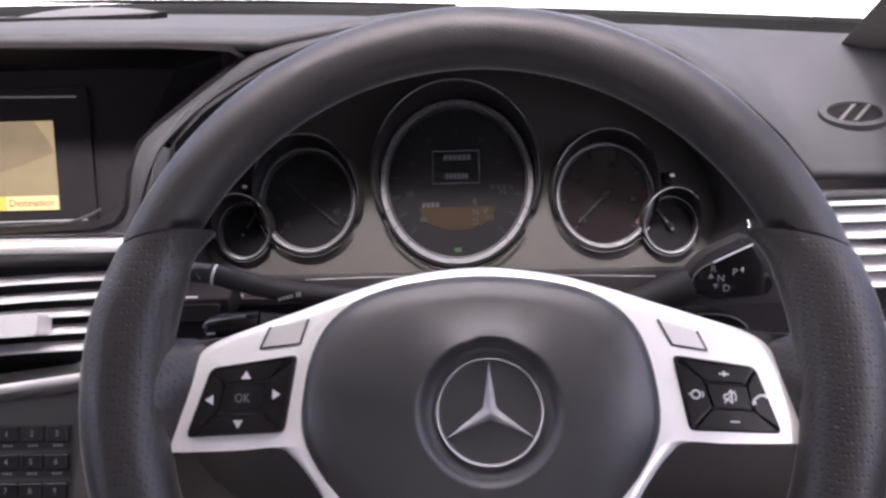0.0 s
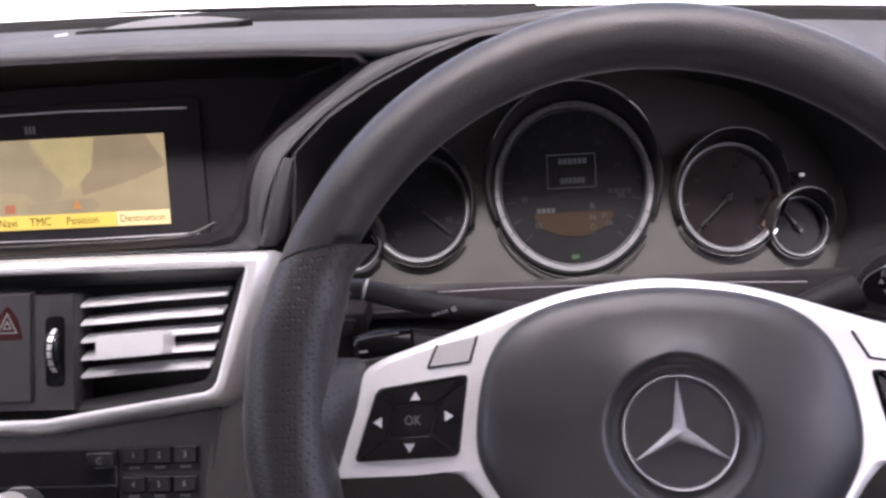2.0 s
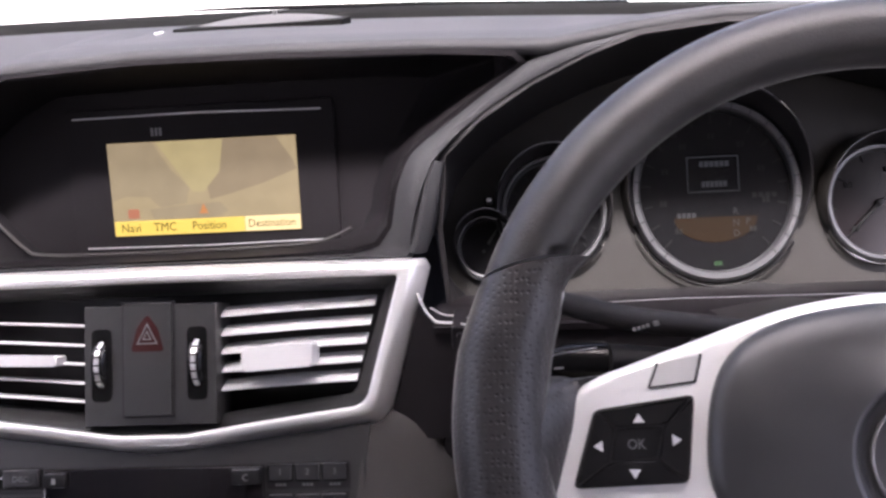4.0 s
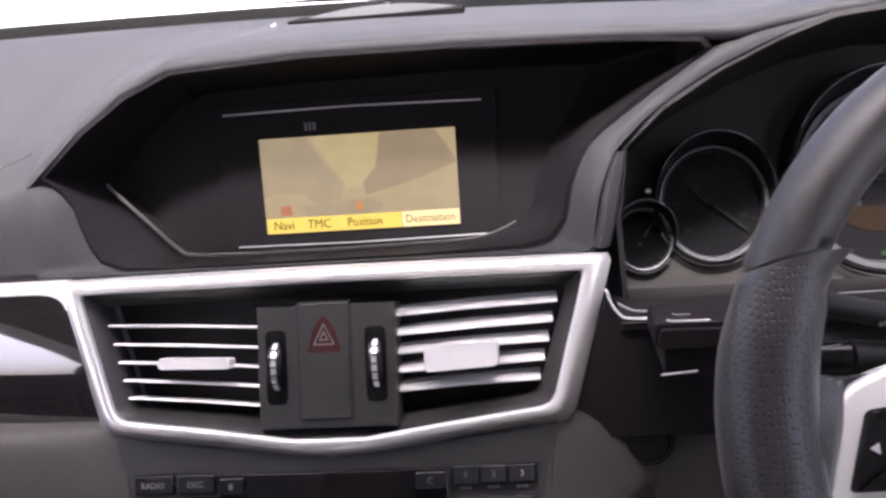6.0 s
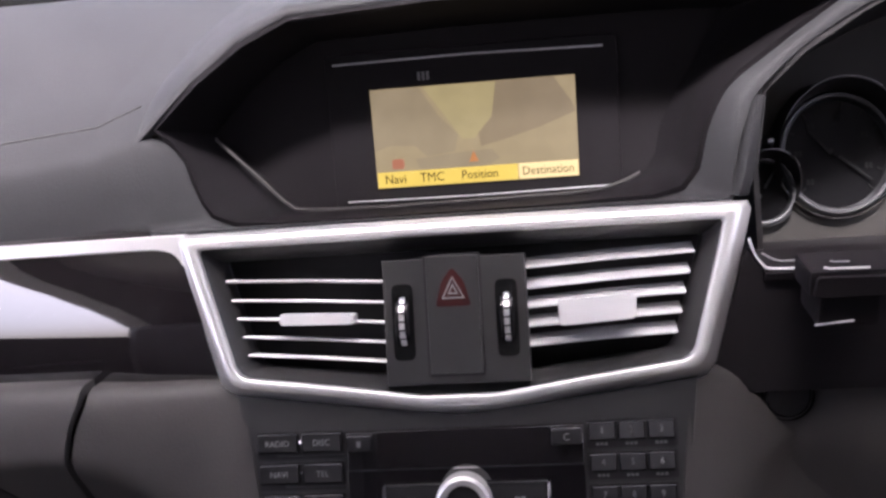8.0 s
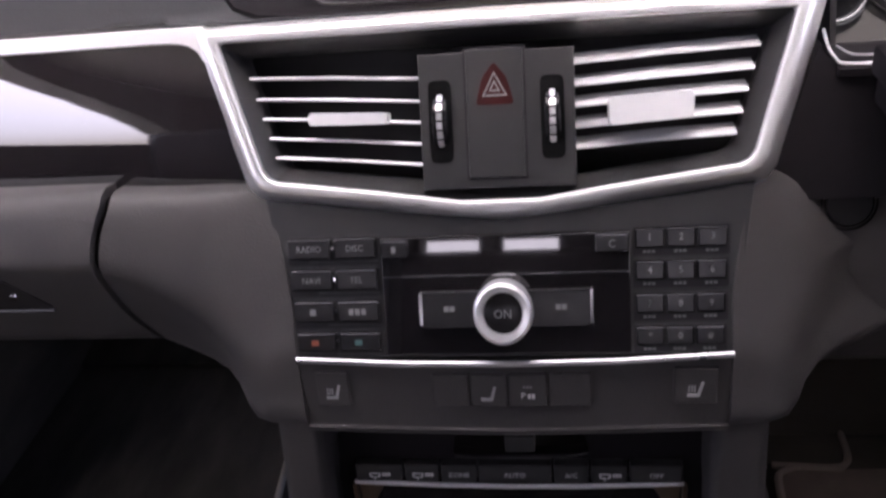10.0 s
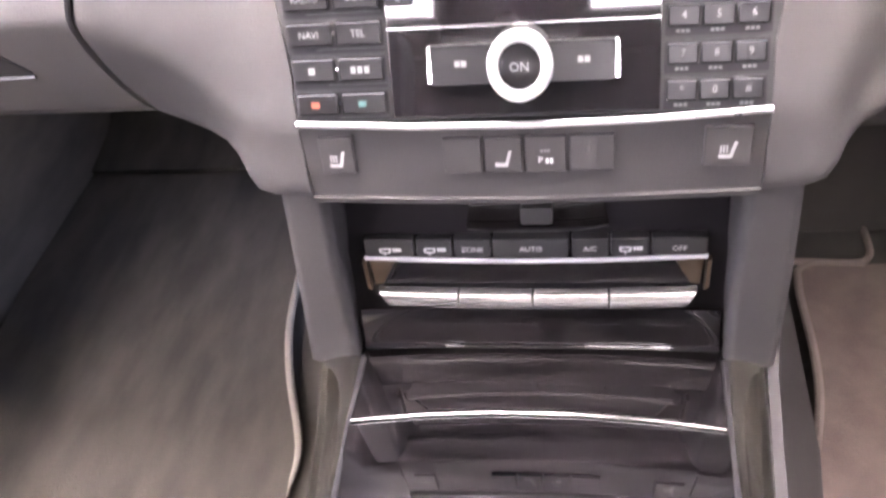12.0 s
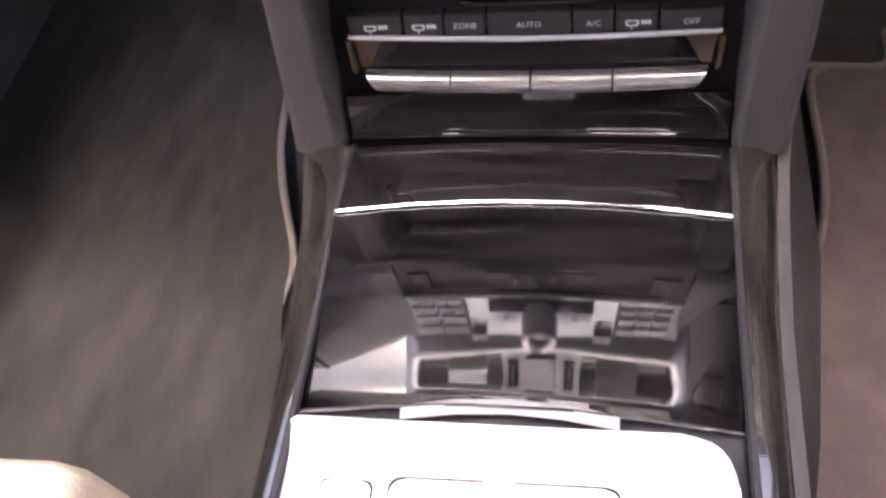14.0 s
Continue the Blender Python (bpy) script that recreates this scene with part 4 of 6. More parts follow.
def key(x0, z0, x1, z1, parent, mat=None, proud=0.003, face=S1, name="key", base=0.0, label="", r=0.0012):
    """A push key with a hollowed, rounded face."""
    return part(name, prism(face, rect(x0, z0, x1, z1, r, 2), base - 0.003, base + proud, min(0.0016, proud * 0.45, r * 1.2), seg=3), mat or M_KEY, parent, label)


ROWS = ((0.8525, 0.8622), (0.8372, 0.8470), (0.8216, 0.8316), (0.8068, 0.8162))
WORDS = (("RADIO", "DISC"), ("NAVI", "TEL"), (None, None), (None, None))
for (z0, z1), words in zip(ROWS, WORDS):
    i = ROWS.index((z0, z1))
    xl = -0.4382 + 0.0006 * i
    part("key_well", prism(S1, rect(xl - 0.0008, z0 - 0.0032, -0.3905, z1 + 0.0008, 0.001), -0.002, 0.0006), M_DARK, radio)
    for j, (x0, x1) in enumerate(((xl, -0.4155), (-0.4135, -0.3915))):
        k = key(x0, z0, x1, z1, radio, proud=0.0036)
        cx, cz = (x0 + x1) / 2, (z0 + z1) / 2
        if words[j]:
            lettering(words[j], S1, cx, cz, 0.0044, M_MARKDIM, k, d=0.0039)
        elif i == 2:
            bars(S1, cx, cz, 0.0045 if j == 0 else 0.010, 0.0030, M_MARKDIM, k, d=0.0039, n=1 if j == 0 else 3)
        else:
            bars(S1, cx, cz, 0.0055, 0.0026, M_REDKEY if j == 0 else M_GREENKEY, k, d=0.0039)
    part("chrome_dot", prism(S1, rect(-0.4150, (z0 + z1) / 2 - 0.0002, -0.4141, (z0 + z1) / 2 + 0.0012), 0.0005, 0.0024), M_CHROME, radio)
    part("key_line", prism(S1, rect(-0.428 + 0.004 * i, z0 - 0.0022, -0.3912, z0 - 0.0013), 0.0005, 0.0012), M_PANEL, radio)
k = key(-0.3880, 0.8540, -0.3745, 0.8622, radio, face=SR)
bars(SR, -0.381, 0.858, 0.003, 0.003, M_MARKDIM, k, d=0.0033)
k = key(-0.2798, 0.8540, -0.2632, 0.8625, radio, face=SR)
lettering("C", SR, -0.2715, 0.858, 0.0052, M_MARKDIM, k, d=0.0033)
PADR = (("1", "2", "3"), ("4", "5", "6"), ("7", "8", "9"), ("*", "0", "#"))
for i, (z0, z1) in enumerate(((0.8505, 0.8625), (0.8355, 0.8472), (0.8200, 0.8318), (0.8048, 0.8165))):
    xr = -0.2148 - 0.0006 * i
    w = (xr + 0.2605) / 3
    part("key_well", prism(S1, rect(-0.2612, z0 - 0.0008, xr + 0.0008, z1 + 0.0008, 0.001), -0.002, 0.0006), M_DARK, radio)
    for j in range(3):
        x0 = -0.2605 + j * w
        k = key(x0 + 0.0005, z0 + 0.003, x0 + w - 0.0005, z1, radio, proud=0.0028)
        lettering(PADR[i][j], S1, x0 + w / 2, (z0 + z1) / 2 + 0.0018, 0.0046, M_MARKDIM, k, d=0.0031)
        bars(S1, x0 + w / 2, z0 + 0.0012, 0.0065, 0.0013, M_MARKDIM, radio, d=0.0012, n=3, gap=0.25)
rock = part("rocker", prism(S1, rounded([(-0.3690, 0.8185), (-0.2825, 0.8185), (-0.2820, 0.8350), (-0.3695, 0.8350)], 0.002), 0.0, 0.0056, 0.001), M_KEY, radio, "wide rocker key")
for s in (-1, 1):
    x = XC + s * 0.0435
    part("rocker_edge", prism(S1, rounded([(x - 0.0008, 0.8195), (x + 0.0008, 0.8195), (x + 0.0008, 0.8355), (x - 0.0008, 0.8355)], 0.0006), 0.002, 0.0058), M_CHROME, rock, "chrome end strip")
    bars(S1, XC + s * 0.0285, 0.8275, 0.006, 0.0026, M_MARKDIM, rock, d=0.0059, n=2, gap=0.15)
part("rocker_edge", prism(S1, rect(-0.3685, 0.8352, -0.2825, 0.8356), 0.002, 0.0056), M_PANEL, rock)
knob = part("knob", lathe(S1, -0.3262, 0.8265, [(0.0148, 0.003), (0.0152, 0.010), (0.0146, 0.0155), (0.0130, 0.0165), (0.0102, 0.0155), (0.0097, 0.013)], 56), M_SILVER, radio, "knurled silver rotary knob")
part("knob_cap", lathe(S1, -0.3262, 0.8265, [(0, 0.0142), (0.0082, 0.014), (0.0099, 0.0128)], 40), M_KEY, knob, "dark knob cap")
lettering("ON", S1, -0.3262, 0.8262, 0.0058, M_MARKDIM, knob, d=0.0145)
part("chrome_bar", tube([S2.at(-0.4385, 0.8035, 0.002), S2.at(-0.38, 0.8010, 0.003), S2.at(XC, 0.8002, 0.003), S2.at(-0.27, 0.8012, 0.003), S2.at(-0.2125, 0.8038, 0.002)], 0.0017, 8), M_BAR, radio, "chrome bar under the keys")

# ---------------------------------------------------------------- switches under the radio
sw = thing("switch_panel", "dark grey switch panel under the radio", "switch panel", (XC, 0.417, 0.757))
sp = [(-0.4380, 0.7605), (XC, 0.7570), (-0.2130, 0.7605), (-0.2125, 0.8015), (XC, 0.7985), (-0.4385, 0.8015)]
part("panel", prism(S2, sp, -0.02, 0.0, 0.001), M_LOWER, sw)
part("lower_lip", thick(loft([[S2.at(x, z0, 0), S2.at(x, z0 - 0.0025, -0.0006), S2.at(x, z0 - 0.0045, -0.004), S2.at(x, z0 - 0.005, -0.018)] for x, z0 in ((-0.438, 0.7608), (-0.38, 0.7588), (XC, 0.7575), (-0.27, 0.7588), (-0.213, 0.7608))]), 0.002), M_LOWER, sw)
SWX = ((-0.4295, -0.4120, 0.7745, 0.7955), (-0.3665, -0.3475, 0.7735, 0.7932), (-0.3460, -0.3275, 0.7733, 0.7930), (-0.3260, -0.3060, 0.7733, 0.7930), (-0.3045, -0.2830, 0.7735, 0.7932), (-0.2415, -0.2195, 0.7745, 0.7957))
for i, (x0, x1, z0, z1) in enumerate(SWX):
    k = key(x0, z0, x1, z1, sw, M_LOWER, 0.0022, S2, name="switch", r=0.0008)
    cx, cz = (x0 + x1) / 2, (z0 + z1) / 2 - 0.002
    if i in (0, 5, 2):          # seat symbols
        bm = prism(S2, [(cx + 0.0005, cz - 0.0035), (cx + 0.0022, cz - 0.0035), (cx + 0.0042, cz + 0.0045), (cx + 0.0028, cz + 0.0045)], 0.0018, 0.0026)
        prism(S2, [(cx - 0.0042, cz - 0.0042), (cx + 0.002, cz - 0.0042), (cx + 0.002, cz - 0.0026), (cx - 0.0042, cz - 0.0022)], 0.0018, 0.0026, bm=bm)
        part("seat_symbol", bm, M_KEYPRINT, k)
        if i != 2:
            for s in range(3):
                part("heat_mark", prism(S2, rect(cx - 0.0036 + s * 0.0014, cz - 0.0014, cx - 0.0030 + s * 0.0014, cz + 0.0026), 0.0018, 0.0026), M_KEYPRINT, k)
    if i == 3:
        lettering("P", S2, cx - 0.0025, cz - 0.001, 0.0052, M_MARK, k, d=0.0026)
        bars(S2, cx + 0.002, cz - 0.0015, 0.0042, 0.0028, M_MARK, k, d=0.0026, n=2)
        bars(S2, cx, cz + 0.0042, 0.005, 0.0014, M_MARKDIM, k, d=0.0026, n=3)

# ---------------------------------------------------------------- climate panel
clim = thing("climate_panel", "gloss black climate control panel with silver toggles", "climate control", (XC, 0.43, 0.64))
part("face", prism(S3, [(-0.4400, 0.630), (-0.2110, 0.630), (-0.2110, 0.756), (-0.4400, 0.756)], -0.02, -0.004), M_SATIN, clim, "black face")
part("slot", prism(S3, rounded([(-0.364, 0.716), (-0.284, 0.717), (-0.288, 0.737), (-0.360, 0.737)], 0.003), -0.0045, -0.0022, 0.0006), M_CLIM, clim, "ashtray flap")
part("flap_handle", prism(S3, rect(-0.332, 0.7240, -0.315, 0.7345, 0.0015), -0.001, 0.007, 0.001), M_PANEL, clim, "small flap handle")
part("slot_edge", tube([S3.at(-0.362, 0.7185, 0.002), S3.at(-0.35, 0.7175, 0.003), S3.at(-0.30, 0.718, 0.003), S3.at(-0.285, 0.7205, 0.002)], 0.0005, 6), M_PANEL, clim)
KX = (-0.4235, -0.3935, -0.3715, -0.3495, -0.3055, -0.2840, -0.2620, -0.2310)
KW = (None, None, "ZONE", "AUTO", "A/C", None, "OFF")
for i in range(7):
    k = key(KX[i] + 0.0006, 0.7015 - 0.0012 * math.sin(math.pi * (i + 0.5) / 7), KX[i + 1] - 0.0006, 0.7130, clim, M_PANEL, 0.004, S3)
    cx = (KX[i] + KX[i + 1]) / 2
    if KW[i]:
        lettering(KW[i], S3, cx, 0.7062, 0.0046, M_MARK, k, d=0.0043)
    else:
        screen_mark = rounded([(cx - 0.0055, 0.7042), (cx + 0.0005, 0.7042), (cx + 0.0012, 0.7075), (cx - 0.0062, 0.7075)], 0.0012, 2)
        part("screen_symbol", frame_plate(S3, screen_mark, [(cx - 0.0027 + (x - cx + 0.0027) * 0.72, 0.70585 + (z - 0.70585) * 0.6) for x, z in screen_mark], 0.0038, 0.0043), M_MARK, k)
        part("symbol_stem", prism(S3, rect(cx - 0.0030, 0.7024, cx - 0.0024, 0.7046), 0.0038, 0.0043), M_MARK, k)
        bars(S3, cx + 0.0045, 0.7064, 0.0052, 0.0022, M_MARK, k, d=0.0043, n=3, gap=0.2)
part("chrome_bar", tube([S3.at(x, 0.7005 - 0.0028 * math.sin(math.pi * (x + 0.424) / 0.193), 0.003) for x in (-0.424, -0.40, -0.37, -0.33, -0.29, -0.26, -0.231)], 0.0014, 8), M_FIN, clim, "chrome bar")
part("readout", prism(S3, [(-0.421, 0.6795), (-0.234, 0.6795), (-0.232, 0.697), (-0.423, 0.697)], -0.004, -0.001), M_RADIO, clim, "gloss black readout window")
for s in (-1, 1):
    at = lambda w, z: (XC - 0.002 + s * w, z)
    facet = [at(0.0790, 0.6968), at(0.0950, 0.6968), at(0.0935, 0.6800), at(0.0885, 0.6805)]
    part("window_end", prism(S3, facet[::-s], -0.002, 0.0004, 0.0003), M_BRONZE, clim, "bronze-coloured facet in the window corner")
    rim = [at(0.0962, 0.6970), at(0.0990, 0.6970), at(0.0985, 0.6780), at(0.0960, 0.6765)]
    part("window_edge", prism(S3, rim[::-s], -0.003, 0.0020, 0.0008), M_BRONZE, clim, "bronze-tinted window edge")
TX = (-0.4190, -0.3708, -0.3275, -0.2842, -0.2350)
for i in range(4):
    x0, x1 = TX[i] + 0.0005, TX[i + 1] - 0.0005
    b0 = 0.0075 if i == 0 else 0
    b1 = 0.0075 if i == 3 else 0
    zz = lambda x: 0.0022 * (1 - ((x - XC) / 0.094) ** 2)
    rows = []
    for f in (0, 0.33, 0.67, 1):
        xa, xb = x0 + (x1 - x0) * f, x0 + b0 + (x1 - b1 - x0 - b0) * f
        ring = [(0.0, 0.6790, 0.0), (0.0, 0.6790, 0.0040), (0.1, 0.6782, 0.0062), (0.3, 0.6766, 0.0080), (0.5, 0.6745, 0.0092), (0.7, 0.6724, 0.0095), (0.85, 0.6702, 0.0084), (0.95, 0.6684, 0.0062), (1.0, 0.6672, 0.0035), (1.0, 0.6670, 0.0)]
        rows.append([S3.at(xa + (xb - xa) * w, z - zz(xa), d) for w, z, d in ring])
    part("toggle", loft(rows, closed=True, caps=True), M_TOGGLE, clim, "silver toggle switch", sharp=50)
sweep = [(S3.at(0, 0.664).y - 0.002, 0.664), (S3.at(0, 0.658).y - 0.003, 0.658), (S3.at(0, 0.650).y - 0.004, 0.650), (0.4195, 0.6415), (0.4170, 0.6375)]
part("lower_cover", thick(loft(dense([[Vector((XC - 0.001 + 0.105 * a, y, z + 0.002 * (1 - a * a))) for a in (-1, -0.5, 0, 0.5, 1)] for y, z in sweep])), 0.003), M_LID, clim, "gloss black cover sweeping down to the lid")

# ---------------------------------------------------------------- centre console
con = thing("centre_console", "centre console with gloss black wood lid and dark wood side rails", "console", (XC, 0.2, 0.255))
for s in (-1, 1):
    X = lambda x: XC + s * x
    rows = []
    uprights = ((0.764, 0.1075, 0.1330), (0.73, 0.1095, 0.1352), (0.70, 0.1113, 0.1375), (0.66, 0.1115, 0.1405), (0.632, 0.1115, 0.1428)) if s < 0 else ((0.764, 0.1072, 0.1347), (0.73, 0.1070, 0.1360), (0.70, 0.1070, 0.1370), (0.66, 0.1070, 0.1368), (0.632, 0.1080, 0.1365))
    for z, xi, xo in uprights:
        y = 0.410 + 0.06 * (z - 0.632)
        back = xi - 0.0065 + 0.075 * (0.764 - z)
        rows.append([Vector((X(back), y + 0.05, z)), Vector((X(xi - 0.001), y + 0.008, z)), Vector((X(xi + 0.0015), y + 0.0015, z)), Vector((X(xi + 0.005), y, z)), Vector((X(xo - 0.006), y, z)), Vector((X(xo - 0.0015), y + 0.002, z)), Vector((X(xo), y + 0.007, z)), Vector((X(xo + 0.001), y + 0.09, z))])
    part("upright", loft(rows, closed=True, caps=True), M_LOWER, con, "grey upright beside the climate panel", sharp=50)
    # wooden rail along the lid
    rails = ((0.411, 0.1080, 0.1365, 0.634), (0.36, 0.1065, 0.1280, 0.637), (0.30, 0.1035, 0.1205, 0.642), (0.25, 0.1005, 0.1150, 0.649), (0.21, 0.0985, 0.1115, 0.654), (0.10, 0.0975, 0.1090, 0.660)) if s < 0 else ((0.411, 0.1080, 0.1305, 0.634), (0.36, 0.1045, 0.1258, 0.637), (0.30, 0.1022, 0.1195, 0.642), (0.25, 0.1000, 0.1160, 0.649), (0.21, 0.0985, 0.1135, 0.654), (0.10, 0.0975, 0.1110, 0.660))
    rows = []
    for y, xi, xo, z in rails:
        lean = 1.0 if s < 0 and y < 0.27 else 0.0          # the rear of the passenger's rail leans outwards
        rows.append([Vector((X(xi), y, z - 0.02)), Vector((X(xi), y, z)), Vector((X(xi + 0.003), y, z + 0.003)), Vector((X((xi + xo) / 2), y, z + 0.0025 - 0.0012 * lean)), Vector((X(xo - 0.003), y, z - 0.002 + 0.0016 * lean)), Vector((X(xo), y, z - 0.007)), Vector((X(xo + 0.0005), y, z - 0.014))])
    part("wood_rail", thick(loft(dense(rows, 2)), 0.003), M_WOOD, con, "dark ash wood side rail", sharp=50)
    part("rail_edge", tube([Vector((X(xi - 0.0004), y, z + 0.001)) for y, xi, xo, z in rails], 0.0022, 6), M_DARK, con, "black rail edge")
    # tunnel side down to the carpet
    rows = []
    for y, x1, x2, zt in ((0.80, 0.150, 0.24, 0.63), (0.60, 0.146, 0.235, 0.63), (0.45, 0.139, 0.215, 0.63), (0.41, 0.1375 if s < 0 else 0.1320, 0.21, 0.626), (0.36, 0.1282 if s < 0 else 0.1262, 0.20, 0.629), (0.30, 0.1208 if s < 0 else 0.1200, 0.195, 0.634), (0.25, 0.1155 if s < 0 else 0.1165, 0.19, 0.641), (0.05, 0.1100, 0.18, 0.651)):
        rows.append([Vector((X(x1), y, zt)), Vector((X(x1 + 0.007), y, 0.58)), Vector((X(x1 + 0.02), y, 0.45)), Vector((X(x2), y, 0.32)), Vector((X(x2 + 0.02), y, 0.25))])
    part("tunnel_side", thick(loft(rows), 0.006), M_LOWER if s > 0 else M_CARPET, con, "side of the tunnel", sharp=60)


def LIDZ(y):
    """Height of the lid: sloping front half, rear half curving gently upwards."""
    u = max(0.0, 0.357 - y)
    return 0.6335 + 0.12 * (0.415 - max(y, 0.357)) + 0.026 * u + 0.65 * max(0.0, u - 0.058) ** 2 + 3.0 * max(0.0, u - 0.107) ** 2


def lid_part(name, y0, y1, dz, label, bow=0.006):
    rows = []
    for k in range(31):
        y = y0 + (y1 - y0) * k / 30
        hw = 0.1062 - 0.0085 * (0.412 - y) / 0.2
        rows.append([Vector((XC - 0.0015 + hw * a, y + (bow * (1 - a * a)), LIDZ(y) + dz + 0.003 * (1 - a * a))) for a in (-1, -0.75, -0.5, -0.25, 0, 0.25, 0.5, 0.75, 1)])
    return part(name, thick(loft(rows), 0.006), M_LID, con, label, sharp=60)


lid_part("front_lid", 0.418, 0.3595, 0.0, "gloss black wood lid, front half")
lid_part("rear_lid", 0.3565, 0.2385, 0.001, "gloss black wood lid, rear half")
part("chrome_strip", tube([Vector((XC - 0.0015 + 0.103 * a, 0.358 + 0.006 * (1 - a * a), LIDZ(0.358) + 0.0025 + 0.003 * (1 - a * a))) for a in (-1, -0.6, -0.2, 0.2, 0.6, 1)], 0.0009, 8), M_CHROME, con, "chrome strip across the lid")
part("lid_handle", thick(loft([[Vector((XC - 0.003 + 0.048 * a, y + 0.005 * (1 - a * a), z)) for a in (-1, -0.5, 0, 0.5, 1)] for y, z in ((0.2427, LIDZ(0.2427) + 0.0042), (0.2395, LIDZ(0.24) + 0.0055), (0.2355, LIDZ(0.236) + 0.003))]), 0.002), M_SILVER, con, "silver finger grip of the lid")
part("chrome_strip", tube([Vector((XC - 0.0015 + 0.099 * a, 0.2375 + 0.006 * (1 - a * a), LIDZ(0.2375) + 0.0015 + 0.003 * (1 - a * a))) for a in (-1, -0.6, -0.2, 0.2, 0.6, 1)], 0.0010, 8), M_CHROME, con, "chrome edge of the lid")
part("rear_gap", block(XC - 0.102, XC + 0.098, 0.2, 0.245, 0.62, 0.646, 0.002), M_DARK, con)
pl = Flat(0.652, 0.03, 0.2)
part("controller_plate", prism(pl, rounded([(XC - 0.0995, 0.02), (XC + 0.092, 0.02), (XC + 0.092, 0.233), (XC - 0.0995, 0.233)], 0.022, 6)[:21] + [(XC - 0.0965, 0.2335), (XC - 0.0995, 0.2310)], -0.012, 0.002, 0.002), M_PLATE, con, "bright silver controller plate")
def plate_field(name, corners, r, d, mat, label):
    """A field let into the plate, with a dark gap round it."""
    c = sum((Vector(q) for q in corners), Vector((0, 0))) / 4
    grown = [tuple(Vector(q) + (Vector(q) - c).normalized() * 0.0016) for q in corners]
    part("plate_gap", frame_plate(pl, rounded(grown, r, 4), rounded(corners, r, 4), 0.001, 0.0027), M_DARK, con)
    part(name, prism(pl, rounded(corners, r, 4), 0.0012, d, 0.0008), mat, con, label)


plate_field("plate_well", [(XC - 0.050, 0.06), (XC + 0.047, 0.06), (XC + 0.045, 0.2072), (XC - 0.050, 0.2062)], 0.007, 0.0026, M_SILVER, "grey field under the controller")
plate_field("plate_key", [(XC - 0.081, 0.165), (XC - 0.0585, 0.165), (XC - 0.0575, 0.2035), (XC - 0.0795, 0.2035)], 0.004, 0.0038, M_PLATE, "silver key")
part("plate_ridge", tube([pl.at(x, y, 0.0016) for x, y in spline([(-0.392, 0.2115), (-0.3765, 0.2136), (-0.3423, 0.2156), (-0.3064, 0.2155), (-0.2715, 0.2132), (-0.2513, 0.2100), (-0.2449, 0.2060), (-0.2430, 0.19), (-0.2430, 0.10)], 5)], 0.0012, 8), M_SILVER, con, "raised line in the plate")
part("controller", lathe(pl, XC - 0.0025, 0.1780, [(0, 0.0215), (0.018, 0.0215), (0.0235, 0.0195), (0.026, 0.012), (0.0272, 0.002)], 48), M_PLATE, con, "silver rotary controller")
part("console_body", block(XC - 0.118, XC + 0.114, -0.6, 0.44, 0.26, 0.622, 0.01), M_DARK, con)

# ---------------------------------------------------------------- floor mats and seats
def floor_mat(name, pts, mat, edging, label, sewn):
    m = thing(name, label, "floor mat", (*pts[0], 0.256))
    ol = [tuple(p) for p in spline(pts, 5, True)]
    face = Flat(0.256)
    part("carpet_top", prism(face, ol, 0.0, 0.014, 0.003), mat, m)
    line = [face.at(x, y, 0.012) for x, y in ol[:sewn * 5 + 1]]
    part("piping", tube(line, [0.005] * (len(line) - 6) + [0.0047, 0.0043, 0.0037, 0.003, 0.0022, 0.0015], 8), edging, m, "sewn edge")


floor_mat("passenger_floor_mat", [(-0.685, 1.20), (-0.675, 1.0), (-0.663, 0.80), (-0.643, 0.70), (-0.605, 0.592), (-0.603, 0.53), (-0.591, 0.46), (-0.588, 0.38), (-0.59, 0.25), (-0.62, 0.05), (-0.80, 0.03), (-1.02, 0.05), (-1.04, 0.3), (-1.04, 0.65), (-1.06, 1.17), (-0.85, 1.20)], M_MAT, M_PIPING, "charcoal carpet mat with a pale edge on the passenger floor", 5)
floor_mat("driver_floor_mat", [(0.03, 0.868), (-0.036, 0.866), (-0.050, 0.835), (-0.051, 0.74), (-0.057, 0.67), (-0.075, 0.5975), (-0.104, 0.515), (-0.14, 0.40), (-0.13, 0.20), (-0.05, 0.05), (0.2, 0.03), (0.37, 0.08), (0.38, 0.5), (0.36, 0.84)], M_MAT_D, M_PIPING_D, "brown carpet mat with a sewn edge on the driver's floor", 8)
rest = thing("foot_rest", "dark carpeted foot rest with a brown sewn edge", "foot rest", (0.0, 0.93, 0.256))
REST = Flat(0.256)
part("pad", prism(REST, rounded([(-0.06, 0.882), (0.026, 0.878), (0.042, 0.893), (0.043, 0.945), (-0.06, 0.945)], 0.006), -0.0005, 0.010, 0.003), M_CARPET, rest)
part("edge", tube([REST.at(x, y, 0.010) for x, y in spline([(-0.05, 0.878), (-0.02, 0.876), (0.02, 0.874), (0.036, 0.880), (0.043, 0.895), (0.0445, 0.92), (0.044, 0.945)], 4)], 0.0045, 8), M_PIPING_D, rest, "brown sewn edge")


